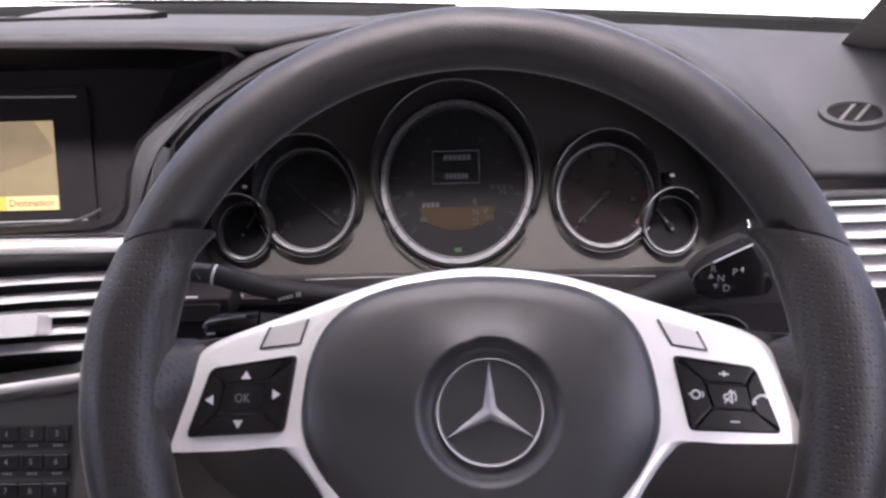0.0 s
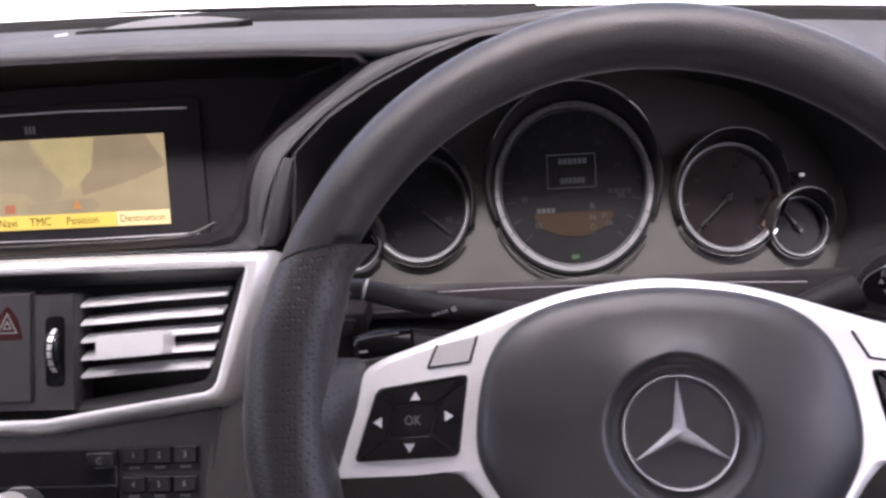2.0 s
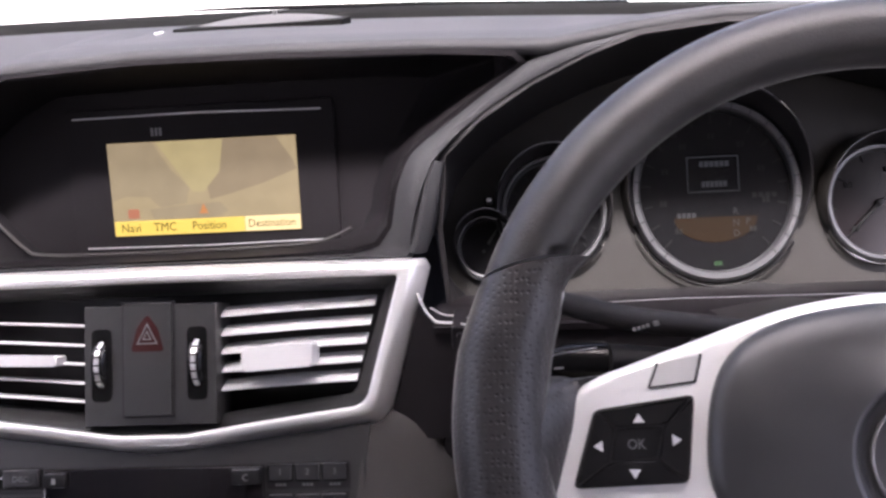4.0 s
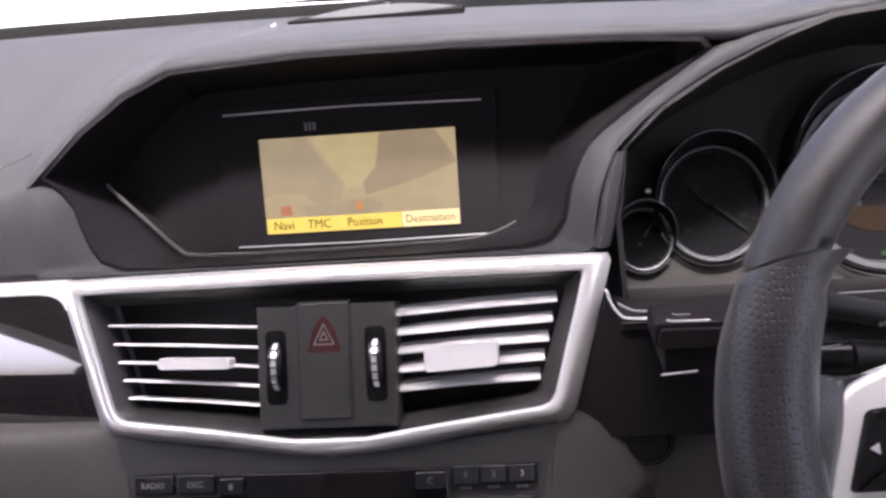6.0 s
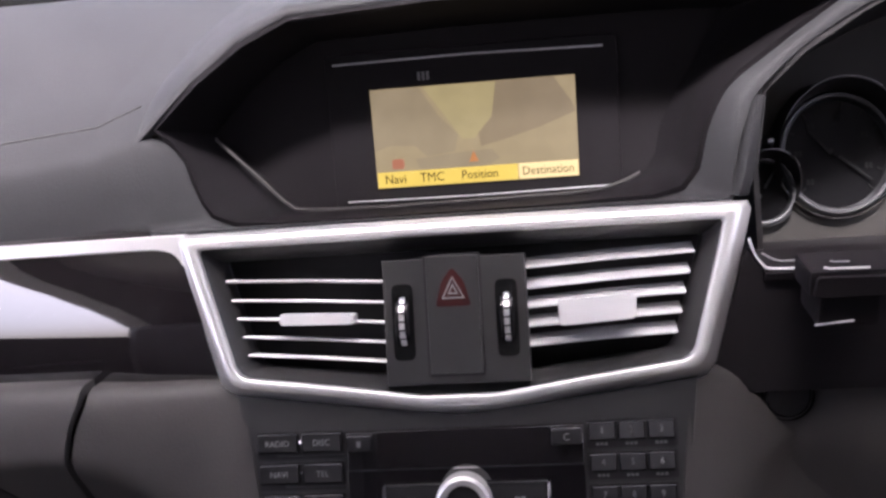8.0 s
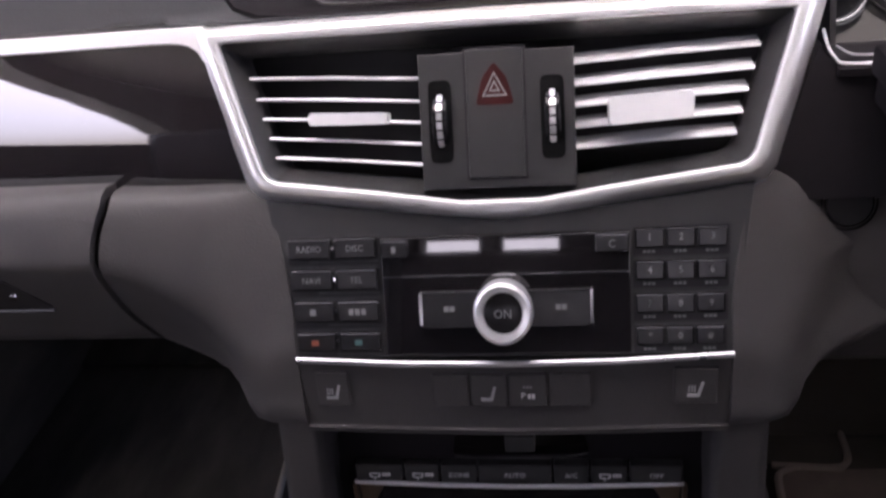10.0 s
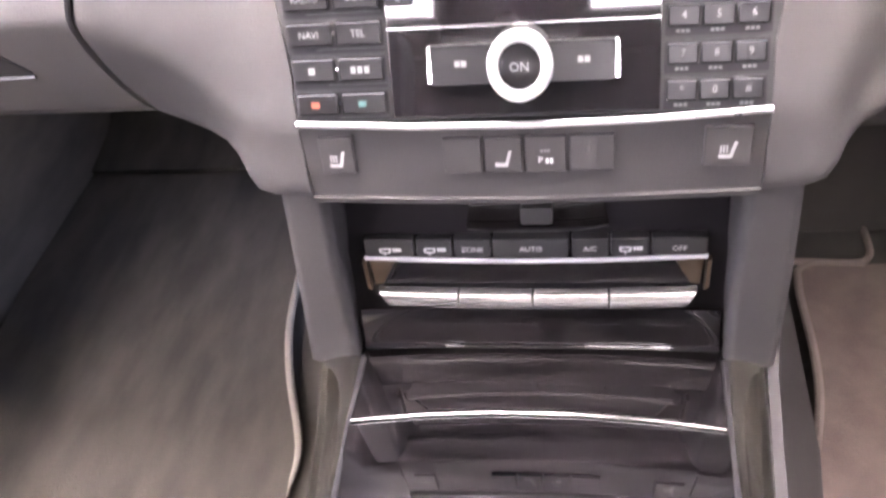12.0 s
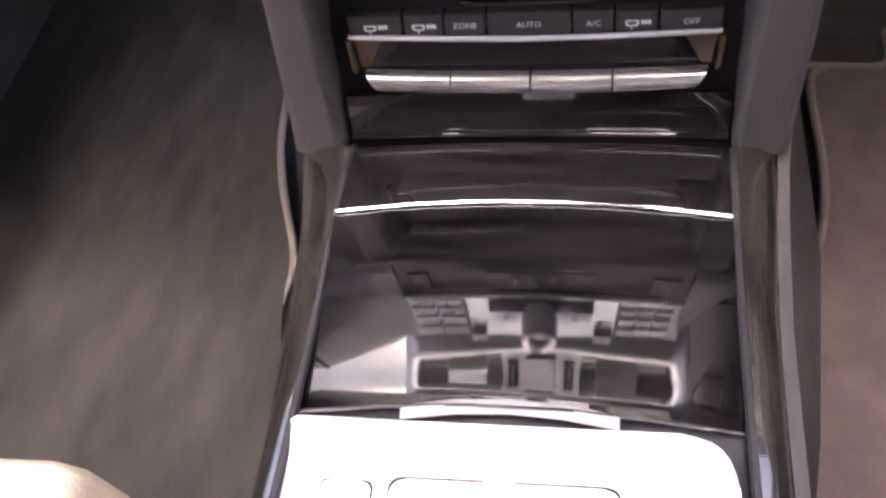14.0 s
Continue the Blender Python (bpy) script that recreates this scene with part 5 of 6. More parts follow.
def seat(name, cx, y_front, label):
    s = thing(name, label, "seat", (cx, 0.0, 0.255))
    rows = []
    for y, hw, z0, z1 in ((y_front, 0.190, 0.46, 0.520), (y_front - 0.004, 0.202, 0.43, 0.537), (y_front - 0.012, 0.210, 0.42, 0.544), (y_front - 0.04, 0.216, 0.40, 0.549), (y_front - 0.12, 0.224, 0.38, 0.552), (y_front - 0.30, 0.236, 0.36, 0.54), (y_front - 0.55, 0.24, 0.36, 0.52)):
        c = (z0 + z1) / 2
        rows.append([Vector((cx + hw * a, y, c + (z1 - z0) / 2 * b)) for a, b in ((-1, -1), (-1.02, 0), (-0.98, 0.8), (-0.9, 1), (-0.5, 0.92), (0, 0.9), (0.5, 0.92), (0.9, 1), (0.98, 0.8), (1.02, 0), (1, -1))])
    part("cushion", loft(rows, closed=True, caps=True), M_SEAT, s, "cream leather cushion", sharp=50)
    # out of view: added as a dark block, the passenger's width set by reflections
    part("unseen_backrest", block(cx - (0.137 if cx < XC else 0.17), cx + (0.245 if cx < XC else 0.23), y_front - 0.72, y_front - 0.58, 0.48, 1.03, 0.05, 3), M_DOOR, s)
    part("seat_base", block(cx - 0.2, cx + 0.2, y_front - 0.5, y_front - 0.08, 0.255, 0.40, 0.01), M_DARK, s)


seat("car_seat", -0.790, 0.252, "cream leather front passenger seat")
seat("car_seat", 0.03, 0.245, "cream leather driver's seat")

# ---------------------------------------------------------------- instrument cluster
clus = thing("instrument_cluster", "instrument cluster with five round gauges in bright rings", "instrument cluster", (0.014, 0.60, 0.90))
part("panel", prism(S5, [tuple(p) for p in arch_in], -0.014, -0.0055), M_CLUSTER, clus, "satin bronze-grey panel")


def gauge(cx, cz, r, label, needle, name="gauge", face_mat=None, ticks=13):
    """A round dial set back in a tube: face, ring, a visor that grows towards the top, scale marks and a needle."""
    f = part(name, lathe(S5, cx, cz, [(0, -0.004), (r * 0.93, -0.004)], 48), face_mat or M_FACE, clus, label)
    part("ring", lathe(S5, cx, cz, [(r * 0.895, -0.004), (r * 0.905, 0.0015), (r * 0.93, 0.003), (r * 0.985, 0.0032), (r * 1.01, 0.001), (r * 1.02, -0.004)], 64), M_RING, f, "satin grey dial ring")
    inside, outside, edge = [], [], []
    for i in range(41):
        a = radians(-20 + 220 * i / 40)
        e = math.sin(math.pi * i / 40) ** 0.85
        ca, sa = math.cos(a), math.sin(a)
        at = lambda k, d: S5.at(cx + r * k * ca, cz + r * k * sa, d)
        inside.append([at(1.015, -0.003), at(1.03 + 0.045 * e, 0.002 + 0.011 * e), at(1.04 + 0.095 * e, 0.003 + 0.021 * e)])
        outside.append([at(1.04 + 0.095 * e, 0.003 + 0.021 * e), at(1.055 + 0.11 * e, 0.002 + 0.020 * e), at(1.07 + 0.15 * e, -0.003)])
        edge.append(at(1.045 + 0.100 * e, 0.0032 + 0.0212 * e))
    part("visor", thick(loft(inside), 0.0006), M_DARK, f, "dark inside of the dial visor")
    part("visor_shell", thick(loft(outside), 0.0006), M_CLUSTER, f, "bronze-grey outside of the dial visor")
    # pale and chrome slivers put highlights on the dark visor's edge
    part("visor_edge", tube(edge[14:32], 0.00035, 5), M_LINE, f)
    part("visor_glint", tube([edge[k] for k in range(10, 14)], 0.0008, 5), M_CHROME, f, "chrome sliver added as a glint")
    part("lower_arc", tube([S5.at(cx + r * 1.065 * math.cos(a), cz + r * 1.065 * math.sin(a), 0.0005) for a in [radians(205 + 6 * i) for i in range(21)]], 0.0009 if r > 0.02 else 0.0006, 6), M_CHROME if r > 0.02 else M_RING, f, "chrome arc")
    for i in range(ticks):
        a = radians(225 - 270 * i / (ticks - 1))
        ca, sa = math.cos(a), math.sin(a)
        q = [(cx + r * p * ca - w * sa, cz + r * p * sa + w * ca) for p, w in ((0.76, -0.0005), (0.87, -0.0005), (0.87, 0.0005), (0.76, 0.0005))]
        part("scale_mark", prism(S5, q, -0.0038, -0.0032), M_SCALE, f)
        if r > 0.03 and i % 2 == 0:
            bars(S5, cx + r * 0.62 * ca, cz + r * 0.62 * sa, 0.0052, 0.0034, M_SCALE, f, d=-0.0032, n=2)
    if needle is not None:
        a = radians(needle)
        ca, sa = math.cos(a), math.sin(a)
        part("needle", prism(S5, [(cx - 0.004 * ca - 0.0010 * sa, cz - 0.004 * sa + 0.0010 * ca), (cx + r * 0.75 * ca - 0.0004 * sa, cz + r * 0.75 * sa + 0.0004 * ca), (cx + r * 0.75 * ca + 0.0004 * sa, cz + r * 0.75 * sa - 0.0004 * ca), (cx - 0.004 * ca + 0.0010 * sa, cz - 0.004 * sa - 0.0010 * ca)], -0.0015, -0.0005), M_SCALE if r > 0.02 else M_NEEDLE, f, "faint needle")
        part("needle_hub", lathe(S5, cx, cz, [(0, 0.0002), (0.0022, 0.0), (0.0026, -0.003)], 20), M_FACE, f)
    return f


GX, GZ = 0.0142, 0.9653
g = gauge(GX, GZ, 0.0545, "large central speedometer with a small lit display", None, ticks=17)
for i in range(21):
    a = radians(228 - 13.8 * i)
    ca, sa = math.cos(a), math.sin(a)
    q = [(GX + 0.0545 * p * ca - w * sa, GZ + 0.0545 * p * sa + w * ca) for p, w in ((0.915, -0.00035), (0.985, -0.00035), (0.985, 0.00035), (0.915, 0.00035))]
    part("ring_mark", prism(S5, q, 0.0020, 0.0037), M_DARK, g)
part("display_frame", frame_plate(S5, rect(GX - 0.0172, GZ - 0.0006, GX + 0.0165, GZ + 0.0214), rect(GX - 0.0166, GZ, GX + 0.0159, GZ + 0.0208), -0.0038, -0.003), M_LIT, g, "thin lit display frame")
bars(S5, GX + 0.001, GZ + 0.0166, 0.020, 0.0036, M_LIT, g, d=-0.003, n=6, gap=0.25)
bars(S5, GX + 0.0005, GZ + 0.0042, 0.017, 0.0036, M_LIT, g, d=-0.003, n=6, gap=0.25)
part("amber_field", prism(S5, [(GX + 0.027 * math.cos(a), GZ - 0.0160 + 0.0155 * math.sin(a)) for a in [radians(180 + 9 * i) for i in range(21)]], -0.0039, -0.0034), M_AMBER, g, "dim amber lower display")
bars(S5, GX - 0.0185, GZ - 0.0145, 0.013, 0.003, M_LIT, g, d=-0.0028, n=4)
bars(S5, GX + 0.0325, GZ - 0.0035, 0.017, 0.0030, M_SCALE, g, d=-0.0028, n=4)
for ch, z in (("R", -0.0130), ("N", -0.0200), ("D", -0.0265)):
    lettering(ch, S5, GX + 0.0128, GZ + z, 0.0060, M_LIT, g, d=-0.0028)
lettering("P", S5, GX + 0.0205, GZ - 0.0195, 0.0060, M_LIT, g, d=-0.0028)
part("lamp", prism(S5, rect(GX - 0.0025, GZ - 0.0455, GX + 0.0025, GZ - 0.0430), -0.0038, -0.0032), M_GREEN, g)
c = gauge(-0.0921, 0.9557, 0.0350, "round clock dial", 322, ticks=12)
part("hour_hand", prism(S5, [(-0.0945, 0.9565), (-0.1075, 0.9705), (-0.1085, 0.9695), (-0.0955, 0.9555)], -0.0015, -0.0008), M_SCALE, c, "faint clock hand")
M_FACER = material("gauge_face_warm", (0.0068, 0.0048, 0.0053), 0.18, vary=0.3)
g = gauge(0.1182, 0.9538, 0.0345, "round rev counter dial", 222, face_mat=M_FACER, ticks=8)
zone = [(0.1182 + 0.0345 * k * math.cos(radians(a)), 0.9538 + 0.0345 * k * math.sin(radians(a))) for k, arc in ((0.90, range(8, -45, -6)), (0.80, range(-40, 13, 6))) for a in arc]
part("red_zone", prism(S5, zone, -0.0038, -0.0031), material("red_band_print", (0.055, 0.015, 0.012), 0.5), g, "red band of the scale")
gauge(-0.1378, 0.9365, 0.0190, "small temperature dial", 55, ticks=5)
gauge(0.1628, 0.9337, 0.0188, "small fuel dial", 128, ticks=5)
for x, z in ((-0.1343, 0.9640), (0.1630, 0.9640)):
    k = part("reset_knob", lathe(S5, x, z, [(0.0046, -0.004), (0.0042, 0.004), (0.0026, 0.0045), (0.0024, 0.012), (0, 0.0125)], 20), M_DARK, clus, "small reset knob")
    part("knob_tip", prism(S5, rect(x - 0.0016, z - 0.0008, x + 0.0016, z + 0.0012, 0.0005), 0.0122, 0.0130), M_SILVER, k, "bright tip")

# ---------------------------------------------------------------- steering column and stalks
col = thing("steering_column", "black steering column shroud behind the wheel", "steering column", (0.030, 0.43, 0.87))
part("shroud", loft([[Vector((0.031 + a * w, y, z + b * h)) for a, b in ((-1, -0.6), (-1, 0.3), (-0.7, 0.9), (0, 1), (0.7, 0.9), (1, 0.3), (1, -0.6), (0.6, -1), (-0.6, -1))] for y, z, w, h in ((0.352, 0.928, 0.040, 0.030), (0.40, 0.917, 0.058, 0.038), (0.47, 0.895, 0.064, 0.043), (0.56, 0.870, 0.068, 0.045))], closed=True, caps=True), M_DARK, col)
st = thing("indicator_stalk", "black indicator and wiper stalk with printed marks", "stalk", (-0.03, 0.41, 0.95))
part("arm", tube(spline([(0.0, 0.412, 0.948), (-0.045, 0.398, 0.9605), (-0.070, 0.393, 0.9668), (-0.0995, 0.392, 0.9755)], 4), [0.0056] * 4 + [0.0055] * 4 + [0.0054] * 4 + [0.0050], 14), M_DARK, st)
part("band", tube([(-0.0995, 0.392, 0.9755), (-0.1005, 0.392, 0.9758)], 0.0052, 16), M_MARK, st, "pale ring")
part("tip", tube([(-0.101, 0.392, 0.9759), (-0.109, 0.3915, 0.9770), (-0.1115, 0.3915, 0.9773), (-0.1125, 0.3915, 0.9774)], [0.0050, 0.0051, 0.0048, 0.0036], 16), M_PANEL, st, "rotating end cap")
part("tip_edge", tube([(-0.1112, 0.3868, 0.9795), (-0.1120, 0.3862, 0.9755), (-0.1116, 0.3875, 0.9725)], 0.0004, 5), M_LINE, st)
SK = Disc(Matrix.Translation((-0.066, 0.3884, 0.9650)) @ Euler((radians(70), 0, radians(-4))).to_matrix().to_4x4() @ pose(0, 0, 0, 0, 0, 16))
bars(SK, 0.001, -0.001, 0.008, 0.0016, M_MARKDIM, st, d=0.0014, n=4)
part("print_mark", prism(SK, [(0.0062, -0.0022), (0.0085, -0.0022), (0.0085, 0.0), (0.0062, 0.0)], 0.0010, 0.0016), M_MARKDIM, st)
KC = Disc(Matrix.Translation((-0.1065, 0.3868, 0.9768)) @ Euler((radians(72), 0, radians(-4))).to_matrix().to_4x4())
part("print_mark", prism(KC, [(-0.001, 0.0014), (-0.0004, 0.0014), (0.0014, -0.0014), (0.0008, -0.0014)], 0.0, 0.0005), M_MARKDIM, st)
st2 = thing("cruise_stalk", "short black cruise control stalk", "stalk", (-0.03, 0.41, 0.93))
part("arm", tube([(0.0, 0.412, 0.932), (-0.05, 0.396, 0.943), (-0.080, 0.389, 0.948)], [0.006, 0.0065, 0.0080], 12), M_DARK, st2)
part("tip", tube([(-0.080, 0.390, 0.948), (-0.097, 0.389, 0.9485), (-0.1045, 0.388, 0.9485), (-0.1065, 0.388, 0.9485)], [0.0085, 0.0082, 0.0060, 0.003], 16), M_KEY, st2, "rounded end")
part("edge", tube(spline([(-0.1062, 0.3835, 0.9515), (-0.1035, 0.3820, 0.9550), (-0.0945, 0.3820, 0.9567), (-0.0847, 0.3830, 0.9574)], 4), 0.0004, 5), M_LINE, st2, "pale edge line")
part("print_mark", tube([(-0.1036, 0.3805, 0.9493), (-0.0996, 0.3800, 0.9498)], 0.0005, 5), M_FIN, st2)
col_sw = thing("column_switch", "black switch block with chrome lines beside the column", "switch", (-0.13, 0.455, 0.913))
part("body", block(-0.1530, -0.1100, 0.441, 0.468, 0.9295, 0.9435, 0.003), M_SATIN, col_sw)
part("button", prism(Plane(0.4405, 0.936, 0.0), rounded([(-0.1515, 0.9311), (-0.1185, 0.9311), (-0.1142, 0.9406), (-0.1500, 0.9412)], 0.002), 0.0, 0.0025, 0.001), M_SATIN, col_sw, "black push button")
part("chrome_line", tube([(-0.1474, 0.4395, 0.9463), (-0.1447, 0.4395, 0.9455), (-0.1266, 0.4395, 0.9452)], 0.0006, 5), M_FIN, col_sw)
part("chrome_line", tube([(-0.1444, 0.4405, 0.9491), (-0.1425, 0.4405, 0.9484), (-0.1358, 0.4405, 0.9483)], 0.0004, 5), M_LINE, col_sw)
part("chrome_line", tube([(-0.1499, 0.4395, 0.9161), (-0.1319, 0.4395, 0.9177)], 0.0006, 5), M_FIN, col_sw)
part("stem", block(-0.1480, -0.1180, 0.4415, 0.472, 0.9130, 0.9300, 0.003), M_SATIN, col_sw)

gl = thing("gear_selector", "black column gear selector with printed positions", "gear selector", (0.12, 0.42, 0.94))
GF = Plane(0.424, 0.9575, 0.20)
pad = rounded([(0.132, 0.945), (0.138, 0.960), (0.146, 0.9680), (0.166, 0.9770), (0.1725, 0.9750), (0.186, 0.9560), (0.1925, 0.9450), (0.188, 0.9425), (0.150, 0.9415)], 0.005)
part("paddle", prism(GF, pad, -0.016, -0.0015, 0.004), M_DARK, gl, "rounded paddle")
part("arm", tube([(0.08, 0.430, 0.925), (0.105, 0.428, 0.936), (0.140, 0.430, 0.950)], [0.008, 0.009, 0.010], 14), M_DARK, gl)
part("face", prism(GF, rounded([(0.1381, 0.9500), (0.1403, 0.9591), (0.1495, 0.9636), (0.1695, 0.9725), (0.1715, 0.9665), (0.1808, 0.9530), (0.1775, 0.9467), (0.1497, 0.9450)], 0.003), -0.003, 0.0004, 0.0003), M_RADIO, gl, "gloss black face")
part("edge", tube([GF.at(x, z, 0.0006) for x, z in spline([(0.1383, 0.9510), (0.1398, 0.9575), (0.1440, 0.9615), (0.1495, 0.9640)], 4)], 0.0003, 5), M_MARKDIM, gl, "faint edge line")
part("edge", tube([GF.at(x, z, 0.0006) for x, z in ((0.1495, 0.9640), (0.1595, 0.9684), (0.1697, 0.9729))], 0.0006, 5), M_FIN, gl, "chrome sliver added as a glint line")
part("edge", tube([GF.at(x, z, 0.0004) for x, z in ((0.1722, 0.9665), (0.1765, 0.9600), (0.1800, 0.9540))], 0.0004, 5), M_SCALE, gl)
for ch, x, z in (("R", 0.1496, 0.9607), ("N", 0.1534, 0.9557), ("D", 0.1563, 0.9506), ("P", 0.1605, 0.9587)):
    lettering(ch, GF, x, z, 0.0052, M_MARKDIM, gl, d=0.0008)
part("mark", prism(GF, [(0.1470, 0.9560), (0.1498, 0.9560), (0.1484, 0.9584)], 0.0003, 0.0008), M_MARKDIM, gl)
part("mark", prism(GF, [(0.1494, 0.9530), (0.1522, 0.9530), (0.1508, 0.9506)], 0.0003, 0.0008), M_MARKDIM, gl)
part("mark", prism(GF, [(0.1632, 0.9600), (0.1650, 0.9618), (0.1650, 0.9582)], 0.0003, 0.0008), M_MARKDIM, gl)
part("end_button", prism(GF, rounded([(0.1868, 0.9470), (0.1925, 0.9462), (0.1905, 0.9490), (0.1872, 0.9525)], 0.001), -0.004, 0.001, 0.0006), M_SILVER, gl, "silver park button")
# tapered sliver added to draw a glint above the paddle
part("glint_bar", tube([(0.1660, 0.428, 0.9860), (0.1668, 0.427, 0.9825), (0.1680, 0.427, 0.9775)], [0.0005, 0.0010, 0.0006], 8), M_CHROME, gl, "small chrome sliver that stands in for a glint")
lv = thing("column_lever", "dark rounded steering column lever", "lever", (0.16, 0.44, 0.915))
part("grip", prism(Plane(0.432, 0.925, 0.1), rounded([(0.135, 0.915), (0.135, 0.932), (0.1642, 0.9300), (0.1711, 0.9250), (0.1726, 0.9190), (0.165, 0.912)], 0.004), -0.02, 0.0, 0.002), M_KEY, lv)
part("edge", tube(spline([(0.1450, 0.431, 0.9328), (0.1560, 0.431, 0.9322), (0.1642, 0.431, 0.9302), (0.1708, 0.431, 0.9255), (0.1724, 0.431, 0.9205)], 4), 0.0004, 5), M_MARKDIM, lv, "pale edge line")
lt = thing("light_switch", "dark light switch beside the driver's vent", "switch", (0.21, 0.50, 0.88))
part("plate", prism(Plane(0.488, 0.90, 0.25), rect(0.1925, 0.8970, 0.2262, 0.9105, 0.002), -0.02, 0.0, 0.001), M_PANEL, lt)
part("housing", prism(Plane(0.487, 0.89, 0.05), rounded([(0.1950, 0.8800), (0.2190, 0.8800), (0.2262, 0.8880), (0.2255, 0.8955), (0.1950, 0.8945)], 0.003), -0.02, 0.0, 0.002), M_PANEL, lt)
part("button", prism(Plane(0.4865, 0.89, 0.05), rounded([(0.2018, 0.8838), (0.2160, 0.8838), (0.2190, 0.8870), (0.2185, 0.8945), (0.2018, 0.8930)], 0.0015), 0.0, 0.003, 0.001), M_TOGGLE, lt, "grey push button")

# ---------------------------------------------------------------- driver's vents
dv = thing("driver_air_vent", "outer air vent with chrome fins", "air vent", (0.31, 0.50, 0.92))
DV = Plane(0.500, 0.95, 0.25)
part("duct", prism(DV, rect(0.225, 0.900, 0.40, 0.976, 0.008), -0.05, -0.03), M_DARK, dv)
part("frame", frame_plate(DV, rounded([(0.224, 0.893), (0.405, 0.893), (0.405, 0.9775), (0.224, 0.9775)], 0.008), rounded([(0.233, 0.903), (0.397, 0.903), (0.397, 0.9735), (0.233, 0.9735)], 0.006), -0.03, 0.0, 0.001), M_PANEL, dv, "dark vent surround")
part("silver_rim", frame_plate(DV, rounded([(0.256, 0.886), (0.407, 0.886), (0.407, 0.9005), (0.262, 0.9005)], 0.004), rounded([(0.262, 0.891), (0.404, 0.891), (0.404, 0.897), (0.266, 0.897)], 0.002), -0.01, 0.002, 0.001), M_SILVER, dv, "satin silver lower rim")
for i in range(6):
    z = 0.9698 - 0.0097 * i
    c0, c1 = DV.at(0.232, z - 0.0004, -0.001), DV.at(0.398, z + 0.0012, -0.001)
    prof = [(0, 0), (0.001, 0.0014), (0.016, 0.0034), (0.016, 0.0016), (0.001, -0.0014)]
    part("fin", loft([[c + Vector((0, a, b)) for a, b in prof] for c in (c0, c1)], closed=True, caps=True), M_FIN, dv, "chrome fin")
part("vent_tab", prism(DV, rounded([(0.272, 0.9420), (0.300, 0.9424), (0.300, 0.9505), (0.276, 0.9500)], 0.002), -0.004, 0.008, 0.0012), M_FIN, dv, "silver sliding tab")


def top_z(x, y):
    """Height of the dash top between its lip and the windscreen."""
    k = min(range(len(cols)), key=lambda i: abs(cols[i] - x))
    col = [r[k] for r in rows_top]
    for p, q in zip(col, col[1:]):
        if p.y <= y <= q.y:
            return p.z + (q.z - p.z) * (y - p.y) / (q.y - p.y)
    return col[-1].z


dm = thing("demister_vent", "oval side window demister outlet in the dash top", "air vent", (0.262, 0.575, 1.03))
_n = Vector((top_z(0.24, 0.58) - top_z(0.31, 0.58), 0.07 * (top_z(0.274, 0.56) - top_z(0.274, 0.60)) / 0.04, 0.07)).normalized()
DM = Disc(Matrix.Translation(Vector((0.2725, 0.566, top_z(0.2725, 0.566))) + _n * 0.0028) @ _n.to_track_quat("Z", "Y").to_matrix().to_4x4())
ell = lambda a, b: [(a * math.cos(2 * math.pi * i / 32), b * math.sin(2 * math.pi * i / 32)) for i in range(32)]
part("rim", frame_plate(DM, ell(0.0225, 0.0160), ell(0.0176, 0.0116), -0.006, 0.0006, 0.0005), M_DASH, dm)
# black disc stands in for the shaded opening; the pad is uncut
part("opening_disc", prism(DM, ell(0.0190, 0.0126), -0.012, -0.0012), M_FRIT, dm)
for k in (-0.62, 0.55):
    part("slat", prism(DM, [(0.0085 * k - 0.0088, -0.0095), (0.0085 * k - 0.0062, -0.0095), (0.0085 * k + 0.0092, 0.0095), (0.0085 * k + 0.0066, 0.0095)], -0.006, 0.0002), M_LOWER, dm)
spk = thing("dash_speaker", "dark oval speaker grille raised in the dash top", "speaker", (-0.325, 0.77, 1.06))
SPF = Flat(top_z(-0.33, 0.80) - 0.001, -0.02, 0.80)
hood = [(-0.402, 0.783), (-0.395, 0.780), (-0.262, 0.780), (-0.255, 0.783)] + [(-0.3285 + 0.0735 * math.cos(a), 0.824 + 0.036 * math.sin(a)) for a in [radians(12 * i) for i in range(16)]]
part("grille", prism(SPF, hood, -0.010, 0.0042, 0.0012), M_FRIT, spk, "dark raised rim")
dome = [[SPF.at(-0.327 + 0.066 * f * math.cos(2 * math.pi * i / 40), 0.822 + 0.034 * f * math.sin(2 * math.pi * i / 40), 0.0040 + 0.0062 * (1 - f * f)) for i in range(40)] for f in (1.0, 0.8, 0.55, 0.3, 0.05)]
part("nub", lathe(SPF, -0.322, 0.822, [(0.0028, 0.0095), (0.0024, 0.0118), (0, 0.0122)], 16), M_PANEL, spk, "small raised nub")
part("mesh", loft(dome, closed=True, caps=True), material("speaker_mesh", (0.055, 0.055, 0.057), 0.7, spec=0.2, grain=1200, bump=0.5), spk, "grey fine mesh")
pl8 = thing("dash_label", "small white label at the foot of the windscreen", "label", (-0.407, 0.76, 1.064))
part("slip", prism(Flat(top_z(-0.41, 0.775) + 0.001, -0.03, 0.775), [(-0.4160, 0.795), (-0.4148, 0.795), (-0.4095, 0.763), (-0.4107, 0.763)], -0.004, 0.0004), M_MARK, pl8)

# ---------------------------------------------------------------- steering wheel
WC = Vector((0.0276, 0.3355, 0.9453))
WM = Matrix.Translation(WC) @ Euler((radians(90 - 28.7), 0, 0)).to_matrix().to_4x4() @ Matrix.Scale(0.916, 4)
WH = Disc(WM)
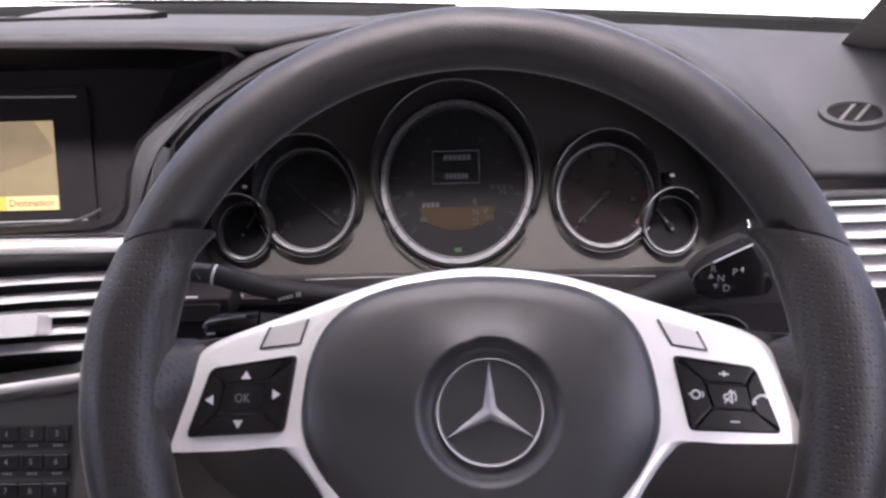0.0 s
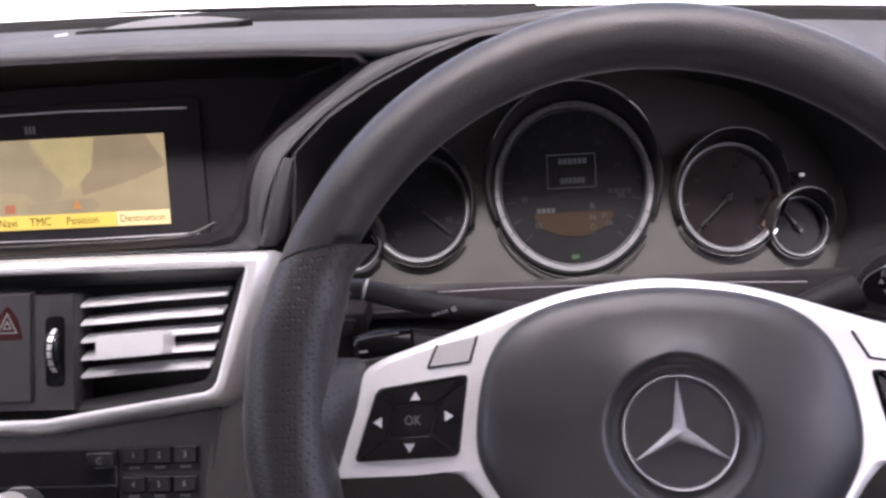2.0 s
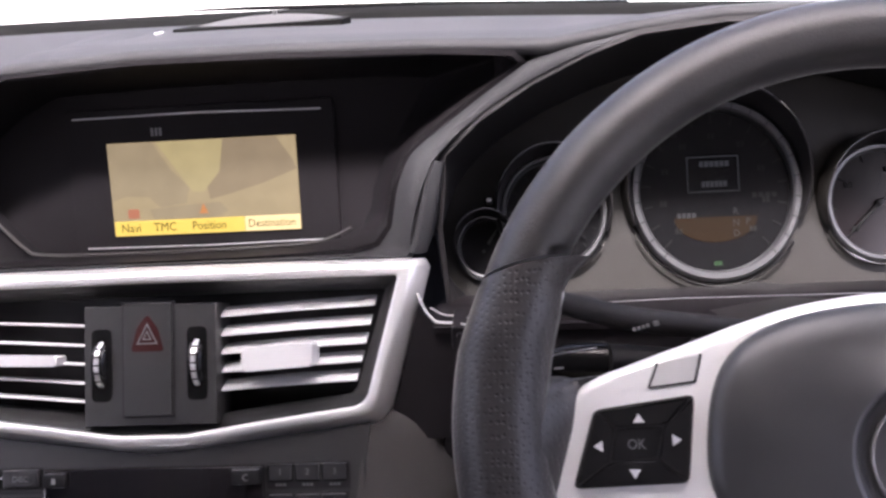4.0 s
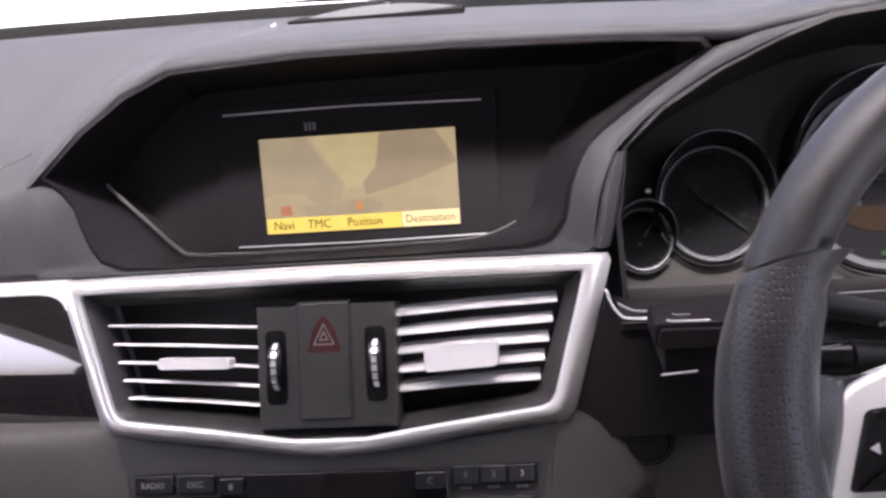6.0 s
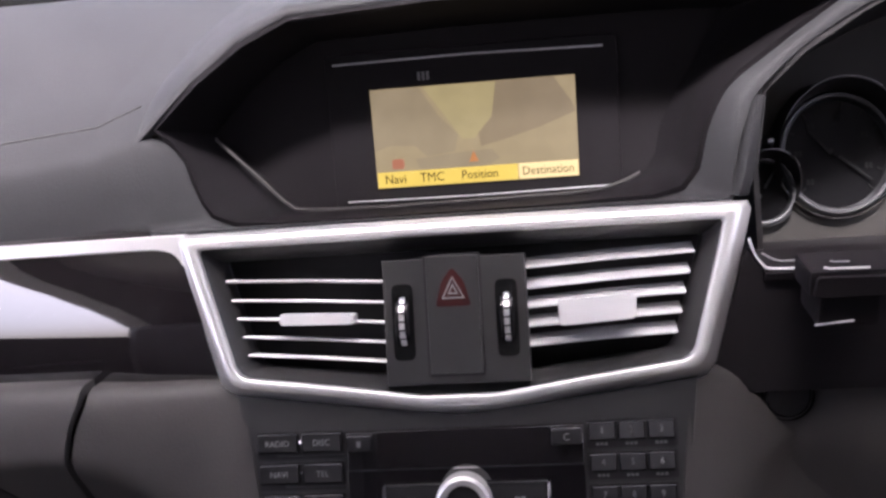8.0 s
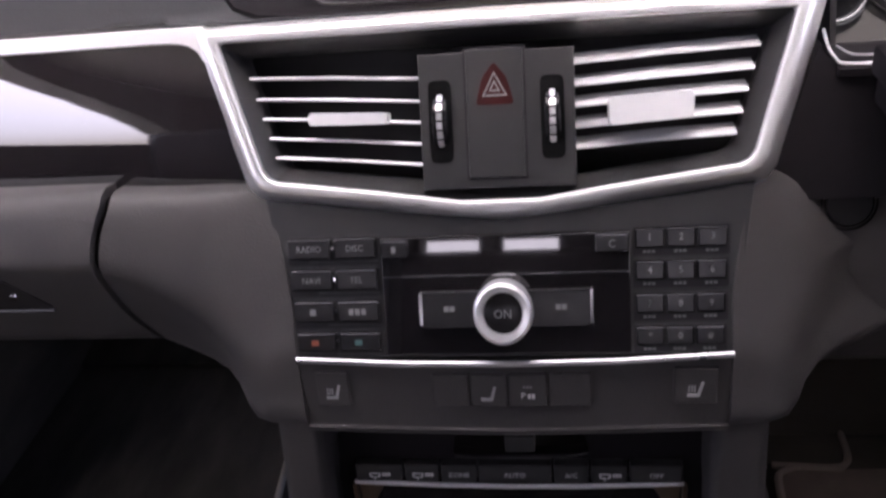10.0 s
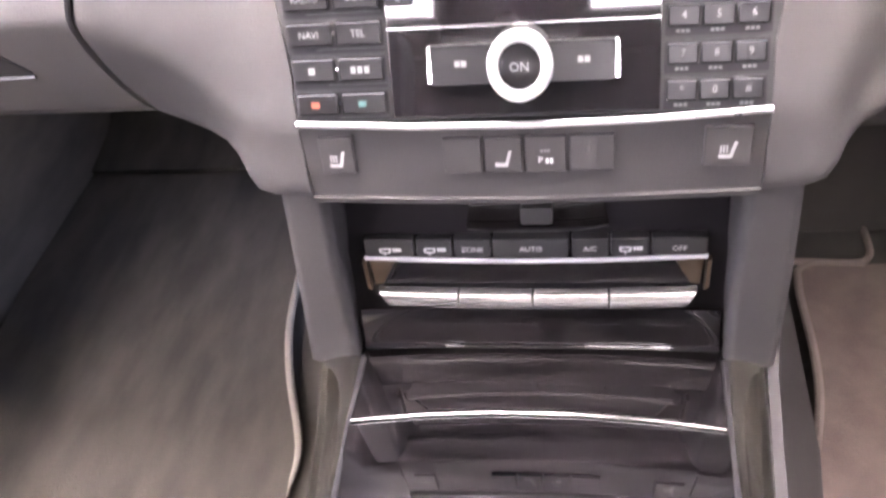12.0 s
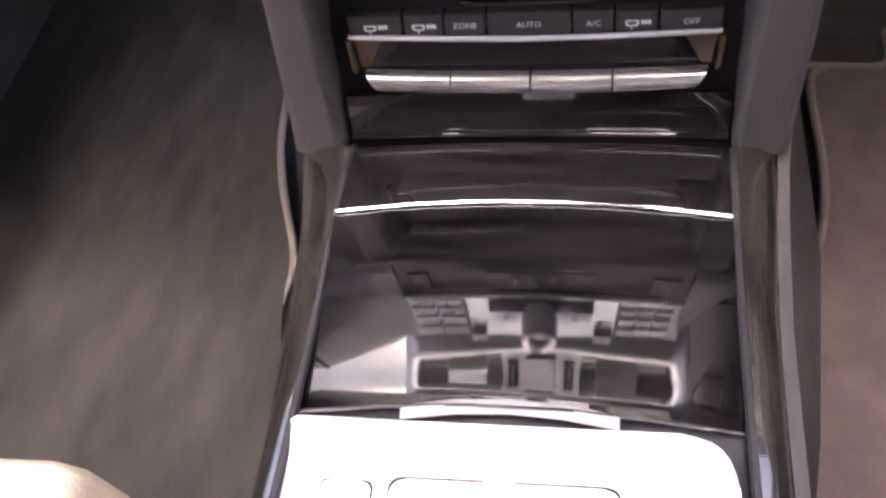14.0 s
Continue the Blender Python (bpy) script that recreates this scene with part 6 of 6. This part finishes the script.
wheel = thing("steering_wheel", "black leather three-spoke steering wheel with silver spoke covers", "steering wheel", tuple(WC))
R0 = 0.1708


def join(a, rad):
    """The upper leather joins run slantwise across the rim."""
    if a in (27, 26.4):
        return a - 5.2 - 270 * rad
    if a in (153, 153.6):
        return a + 2.0 + 250 * rad
    return a


def rim_seg(a0, a1, n, fatness=0.0):
    rows = []
    for i in range(n + 1):
        b0, b1 = join(a0, 0), join(a1, 0)
        a = radians(b0 + (b1 - b0) * i / n)
        side = max(0.0, abs(math.cos(a)) - 0.72) / 0.28
        low = 1.0 if math.sin(a) < 0.25 else max(0.0, 1 - (math.sin(a) - 0.25) / 0.2)
        fat = fatness * side * low
        r = 0.0156 + 0.0035 * fat
        off = abs((math.degrees(a) % 360) - 155.6) if math.cos(a) < 0 else abs((math.degrees(a) + 180) % 360 - 180 - 21.2)
        rin = r + 0.0035 * fat + 0.007 * fatness * max(0.0, 1 - off / 6.0) ** 1.5
        ring = []
        for j in range(16):
            t = 2 * math.pi * j / 16
            rad = (r if math.cos(t) > 0 else rin) * math.cos(t)
            c0, c1 = join(a0, rad), join(a1, rad)
            q = radians(c0 + (c1 - c0) * i / n)
            ring.append(WH.at((R0 + rad) * math.cos(q), (R0 + rad) * math.sin(q), (r * 1.02) * math.sin(t)))
        rows.append(ring)
    return loft(rows, closed=True, caps=True)


part("rim_top", rim_seg(27, 153, 60), M_LEATHER, wheel, "smooth black leather upper rim", sharp=60)
part("grip", rim_seg(153.6, 215, 30, 1.0), M_PERF, wheel, "perforated leather grip", sharp=60)
part("grip", rim_seg(-35, 26.4, 30, 1.0), M_PERF, wheel, "perforated leather grip", sharp=60)
part("rim_bottom", rim_seg(215.6, 324.4, 44), M_LEATHER, wheel, "smooth black leather lower rim", sharp=60)
cover_top = [(0.035, 0.0510), (0.0, 0.0547), (-0.035, 0.0510), (-0.060, 0.0445), (-0.085, 0.0360), (-0.110, 0.0275), (-0.128, 0.0210), (-0.1385, 0.0130), (-0.1435, 0.0), (-0.1485, -0.018), (-0.1520, -0.0318)]
cover_low = [(-0.1520, -0.0318), (-0.118, -0.0312), (-0.096, -0.0300), (-0.0875, -0.0345), (-0.076, -0.0480), (-0.055, -0.0780), (-0.030, -0.0980), (0.0, -0.104), (0.030, -0.0980)]
hub_half = [(0.0, 0.0500), (-0.030, 0.0475), (-0.054, 0.0410), (-0.070, 0.0300), (-0.0785, 0.0150), (-0.0825, -0.004), (-0.0832, -0.020), (-0.079, -0.0340), (-0.067, -0.0530), (-0.048, -0.0770), (-0.026, -0.0930), (0.0, -0.098)]


def dish(u, v, d):
    """Height of the spoke covers, dished towards the rim."""
    return d + 0.0075 - 0.075 * math.sqrt(u * u + 0.0004) - 0.10 * v - 1.5 * max(0.0, v) ** 2


class Dished:
    def at(self, u, v, d=0.0):
        return WH.at(u, v, dish(u, v, d))


DI = Dished()


def cover(s):
    """One half of the silver cover round the hub, with rolled edges."""
    out = [p.xy for p in spline([(u, v, 0) for u, v in cover_top], 6)[6:]] + [p.xy for p in spline([(u, v, 0) for u, v in cover_low], 6)[1:-6]]
    mid = Vector((0, -0.02))
    turn = lambda p: math.atan2(p.y - mid.y, p.x - mid.x) % (2 * math.pi)
    inner = [Vector((0.93 * u, -0.012 + 0.93 * (v + 0.012))) for u, v in hub_half]
    inner = [p.xy for p in spline([p.to_3d() for p in [Vector((-inner[1].x, inner[1].y))] + inner + [Vector((-inner[-2].x, inner[-2].y))]], 6)[6:-6]]
    pairs = []
    for p in out:
        t = min(max(turn(p), turn(inner[0])), turn(inner[-1]))
        k = next((i for i in range(1, len(inner)) if turn(inner[i]) >= t), len(inner) - 1)
        a, b = inner[k - 1], inner[k]
        w = (t - turn(a)) / max(1e-6, turn(b) - turn(a))
        pairs.append((a.lerp(b, w), p))
    rows = []
    for i in range(11):
        row = []
        for a, p in pairs:
            e = min(0.006, (p - a).length * 0.42) / (p - a).length
            f = (0, 0, 0.3 * e, e, 0.5, 1 - e, 1 - 0.6 * e, 1 - 0.3 * e, 1 - 0.1 * e, 1, 1)[i]
            d = (-0.010, -0.0010, -0.0005, 0, 0, 0, -0.0005, -0.0011, -0.0021, -0.0032, -0.012)[i]
            q = a.lerp(p, f)
            row.append(DI.at(-s * q.x, q.y, d))
        rows.append(row)
    bm = loft(rows)
    bmesh.ops.recalc_face_normals(bm, faces=bm.faces)
    return bm


for s in (-1, 1):
    part("spoke_cover", cover(s), M_COVER, wheel, "brushed silver spoke cover", sharp=60)
for s in (-1, 1):
    part("spoke", prism(WH, [(s * 0.08, -0.026), (s * 0.165, -0.035), (s * 0.165, 0.020), (s * 0.12, 0.020), (s * 0.08, 0.03)][::s], -0.022, -0.008, 0.003), M_LEATHER, wheel, "black spoke core")
hub_pts = spline([Vector((u, v, 0)) for u, v in hub_half + [(-u, v) for u, v in reversed(hub_half[1:-1])]], 3, True)
hub = bmesh.new()
EX, EV = 0.0047, -0.0148          # middle of the emblem
rows = []
for f, d in ((1.0, -0.006), (1.0, 0.0035), (0.985, 0.0065), (0.93, 0.0100), (0.8, 0.0130), (0.64, 0.0150)):
    rows.append([WH.at(0.0035 + (p.x - 0.0035) * f, -0.0135 + (p.y + 0.0135) * f, d - (0.006 * max(0, p.y) / 0.05)) for p in hub_pts])
loft(rows, closed=True, bm=hub)
# round dip for the emblem
rows = [rows[-1]]
n = len(hub_pts)
for r, d in ((0.0345, 0.0153), (0.0325, 0.0148), (0.0306, 0.0120), (0.0285, 0.0086), (0.0250, 0.0080)):
    rows.append([WH.at(EX + r * math.cos(math.atan2(p.y - EV, p.x - EX)), EV + r * math.sin(math.atan2(p.y - EV, p.x - EX)), d) for p in hub_pts])
loft(rows, closed=True, bm=hub)
bmesh.ops.remove_doubles(hub, verts=hub.verts, dist=1e-6)
part("hub_pad", hub, M_HUB, wheel, "grey-black vinyl airbag pad", sharp=50)
em = part("emblem", lathe(WH, EX, EV, [(0, 0.0088), (0.0238, 0.0088)], 48), M_HUB, wheel, "dark round emblem plate")
part("emblem_ring", lathe(WH, EX, EV, [(0.0232, 0.0085), (0.0236, 0.0103), (0.0242, 0.0109), (0.0248, 0.0103), (0.0251, 0.0085)], 64), M_EMBLEM, em, "chrome ring")
for k in range(3):
    a = radians(90 + 120 * k)
    ca, sa = math.cos(a), math.sin(a)
    cx, cv = EX, EV
    bm = bmesh.new()
    tipp = bm.verts.new(WH.at(cx + 0.0232 * ca, cv + 0.0232 * sa, 0.0098))
    mid = bm.verts.new(WH.at(cx, cv, 0.0135))
    l = bm.verts.new(WH.at(cx + 0.0036 * math.cos(a + radians(60)), cv + 0.0036 * math.sin(a + radians(60)), 0.0090))
    r = bm.verts.new(WH.at(cx + 0.0036 * math.cos(a - radians(60)), cv + 0.0036 * math.sin(a - radians(60)), 0.0090))
    bm.faces.new((mid, l, tipp))
    bm.faces.new((mid, tipp, r))
    bm.faces.new((l, r, tipp))
    bm.faces.new((mid, r, l))
    part("emblem_arm", bm, M_EMBLEM, em, "chrome pointed arm", sharp=5)


def spoke_keys(corners, middle, spots, marks):
    """The four-way key pad set into a spoke cover, with its middle key; spots: where the printed marks stand."""
    p = part("key_pad", prism(DI, rounded(corners, 0.003), -0.002, 0.0008, 0.0005), M_DARK, wheel, "black four-way key pad")
    part("middle_key", prism(DI, rounded(middle, 0.001, 2), 0.0006, 0.0022, 0.0005), M_KEY, p)
    for i in range(4):
        a, b = Vector(corners[i]), Vector(corners[(i + 1) % 4])
        ia, ib = Vector(middle[i]), Vector(middle[(i + 1) % 4])
        q = [a.lerp(ia, 0.06), b.lerp(ib, 0.06), b.lerp(ib, 0.93), a.lerp(ia, 0.93)]
        m = sum(q, Vector((0, 0))) / 4
        k = part("key", prism(DI, rounded([tuple(m + (x - m) * 0.945) for x in q], 0.001, 2), 0.0006, 0.0028, 0.0007), M_KEY, p)
        marks(i, Vector(spots[i]), k)
    return p


def arrow_marks(i, m, k):
    d = ((0, -1), (1, 0), (0, 1), (-1, 0))[i]
    n = (-d[1], d[0])
    part("arrow", prism(DI, [(m.x + d[0] * 0.0022, m.y + d[1] * 0.0022), (m.x - d[0] * 0.0017 + n[0] * 0.0024, m.y - d[1] * 0.0017 + n[1] * 0.0024), (m.x - d[0] * 0.0017 - n[0] * 0.0024, m.y - d[1] * 0.0017 - n[1] * 0.0024)], 0.0025, 0.0031), M_MARK, k, "white arrow")


def line_mark(name, path, w, parent, d=0.0031):
    """A thin printed line along a path on the spoke cover."""
    bm = bmesh.new()
    for p, q in zip(path, path[1:]):
        p, q = Vector(p), Vector(q)
        n = Vector((p.y - q.y, q.x - p.x)).normalized() * w / 2
        prism(DI, [tuple(p + n), tuple(q + n), tuple(q - n), tuple(p - n)], d - 0.0006, d, bm=bm)
    return part(name, bm, M_MARK, parent)


def phone_marks(i, m, k):
    at = lambda *pts: [(m.x + u, m.y + v) for u, v in pts]
    if i == 0:
        line_mark("minus_mark", at((-0.0022, 0), (0.0022, -0.0002)), 0.0007, k)
    elif i == 2:
        line_mark("plus_mark", at((-0.0022, 0), (0.0022, -0.0002)), 0.0007, k)
        line_mark("plus_mark", at((0, -0.0013), (0.0002, 0.0013)), 0.0007, k)
    elif i == 1:
        line_mark("handset_mark", at((-0.0034, -0.0022), (-0.0024, -0.0004), (0.0, 0.0012), (0.0028, 0.0012)), 0.0011, k)
        line_mark("handset_mark", at((-0.0036, -0.0026), (-0.0020, -0.0018)), 0.0014, k)
        line_mark("handset_mark", at((0.0020, 0.0016), (0.0034, 0.0002)), 0.0014, k)
    else:
        ring = [(0.0020 * math.cos(radians(30 * j)), 0.0019 * math.sin(radians(30 * j))) for j in range(13)]
        line_mark("voice_mark", at(*ring), 0.0008, k)
        line_mark("voice_mark", at((0.0030, 0.0014), (0.0036, 0.0), (0.0030, -0.0014)), 0.0006, k)
        line_mark("voice_mark", at((-0.0034, 0.0004), (-0.0022, 0.0002)), 0.0006, k)


p = spoke_keys([(-0.1392, -0.0246), (-0.0914, -0.0227), (-0.0862, 0.0135), (-0.1286, 0.0079)],
               [(-0.1226, -0.0133), (-0.1042, -0.0122), (-0.1007, 0.0003), (-0.1195, -0.0004)],
               [(-0.1134, -0.0185), (-0.0955, -0.0051), (-0.1104, 0.0040), (-0.1277, -0.0072)], arrow_marks)
lettering("OK", DI, -0.1119, -0.0068, 0.0062, M_MARKDIM, p, d=0.0025, squeeze=0.85)
p = spoke_keys([(0.0962, -0.0246), (0.1389, -0.0268), (0.1293, 0.0039), (0.0910, 0.0102)],
               [(0.1077, -0.0141), (0.1254, -0.0156), (0.1234, -0.0052), (0.1051, -0.0029)],
               [(0.1169, -0.0209), (0.1294, -0.0105), (0.1137, 0.0009), (0.0998, -0.0083)], phone_marks)
line_mark("mute_mark", [(0.1132, -0.0086), (0.1148, -0.0086), (0.1166, -0.0066), (0.1166, -0.0126), (0.1148, -0.0108), (0.1132, -0.0108), (0.1132, -0.0086)], 0.0007, p, 0.0026)
line_mark("mute_mark", [(0.1130, -0.0124), (0.1182, -0.0070)], 0.0006, p, 0.0026)
line_mark("mute_mark", [(0.1180, -0.0078), (0.1186, -0.0098), (0.1180, -0.0116)], 0.0006, p, 0.0026)
for q in ([(-0.1045, 0.0169), (-0.0856, 0.0189), (-0.0821, 0.0303), (-0.1001, 0.0271)], [(0.1072, 0.0122), (0.0915, 0.0150), (0.0859, 0.0268), (0.1034, 0.0211)]):
    m = sum((Vector(k) for k in q), Vector((0, 0))) / 4
    part("silver_key", prism(DI, rounded(q, 0.0015), -0.001, 0.0005, 0.0003), M_PLATE, wheel, "silver key")
    for a, b in ((q[3], q[0]), (q[0], q[1]), (q[1], q[2])):
        a, b = m + (Vector(a) - m) * 1.03, m + (Vector(b) - m) * 1.03
        n = Vector((a.y - b.y, b.x - a.x)).normalized() * (0.0005 if b != q[1] else 0.0008)
        part("key_gap", prism(DI, [tuple(a + n), tuple(b + n), tuple(b - n), tuple(a - n)], -0.0005, 0.0007), M_DARK, wheel)

# leather thumb rests between the rim and the spoke covers
for s in (-1, 1):
    rows = []
    for v, ui, bulge in ((0.020, 0.1335, -0.013), (0.0175, 0.1335, -0.005), (0.012, 0.1340, 0.003), (0.0, 0.136, 0.007), (-0.015, 0.141, 0.0075), (-0.028, 0.145, 0.006), (-0.036, 0.149, 0.002), (-0.041, 0.153, -0.004)):
        uo = math.sqrt(R0 ** 2 - v * v) - 0.004
        row = []
        for f in (0, 0.15, 0.3, 0.5, 0.7, 0.85, 1.0):
            u = ui + (uo - ui) * f
            d = (-0.0105 + 0.0245 * f ** 1.2) + bulge * math.sin(math.pi * min(1, f * 1.1)) * 0.8
            row.append(WH.at(s * u, v, d))
        rows.append(row)
    part("thumb_rest", thick(loft(dense(rows, 2)), -0.003 if s > 0 else 0.003), M_PERF, wheel, "perforated leather thumb rest", sharp=60)
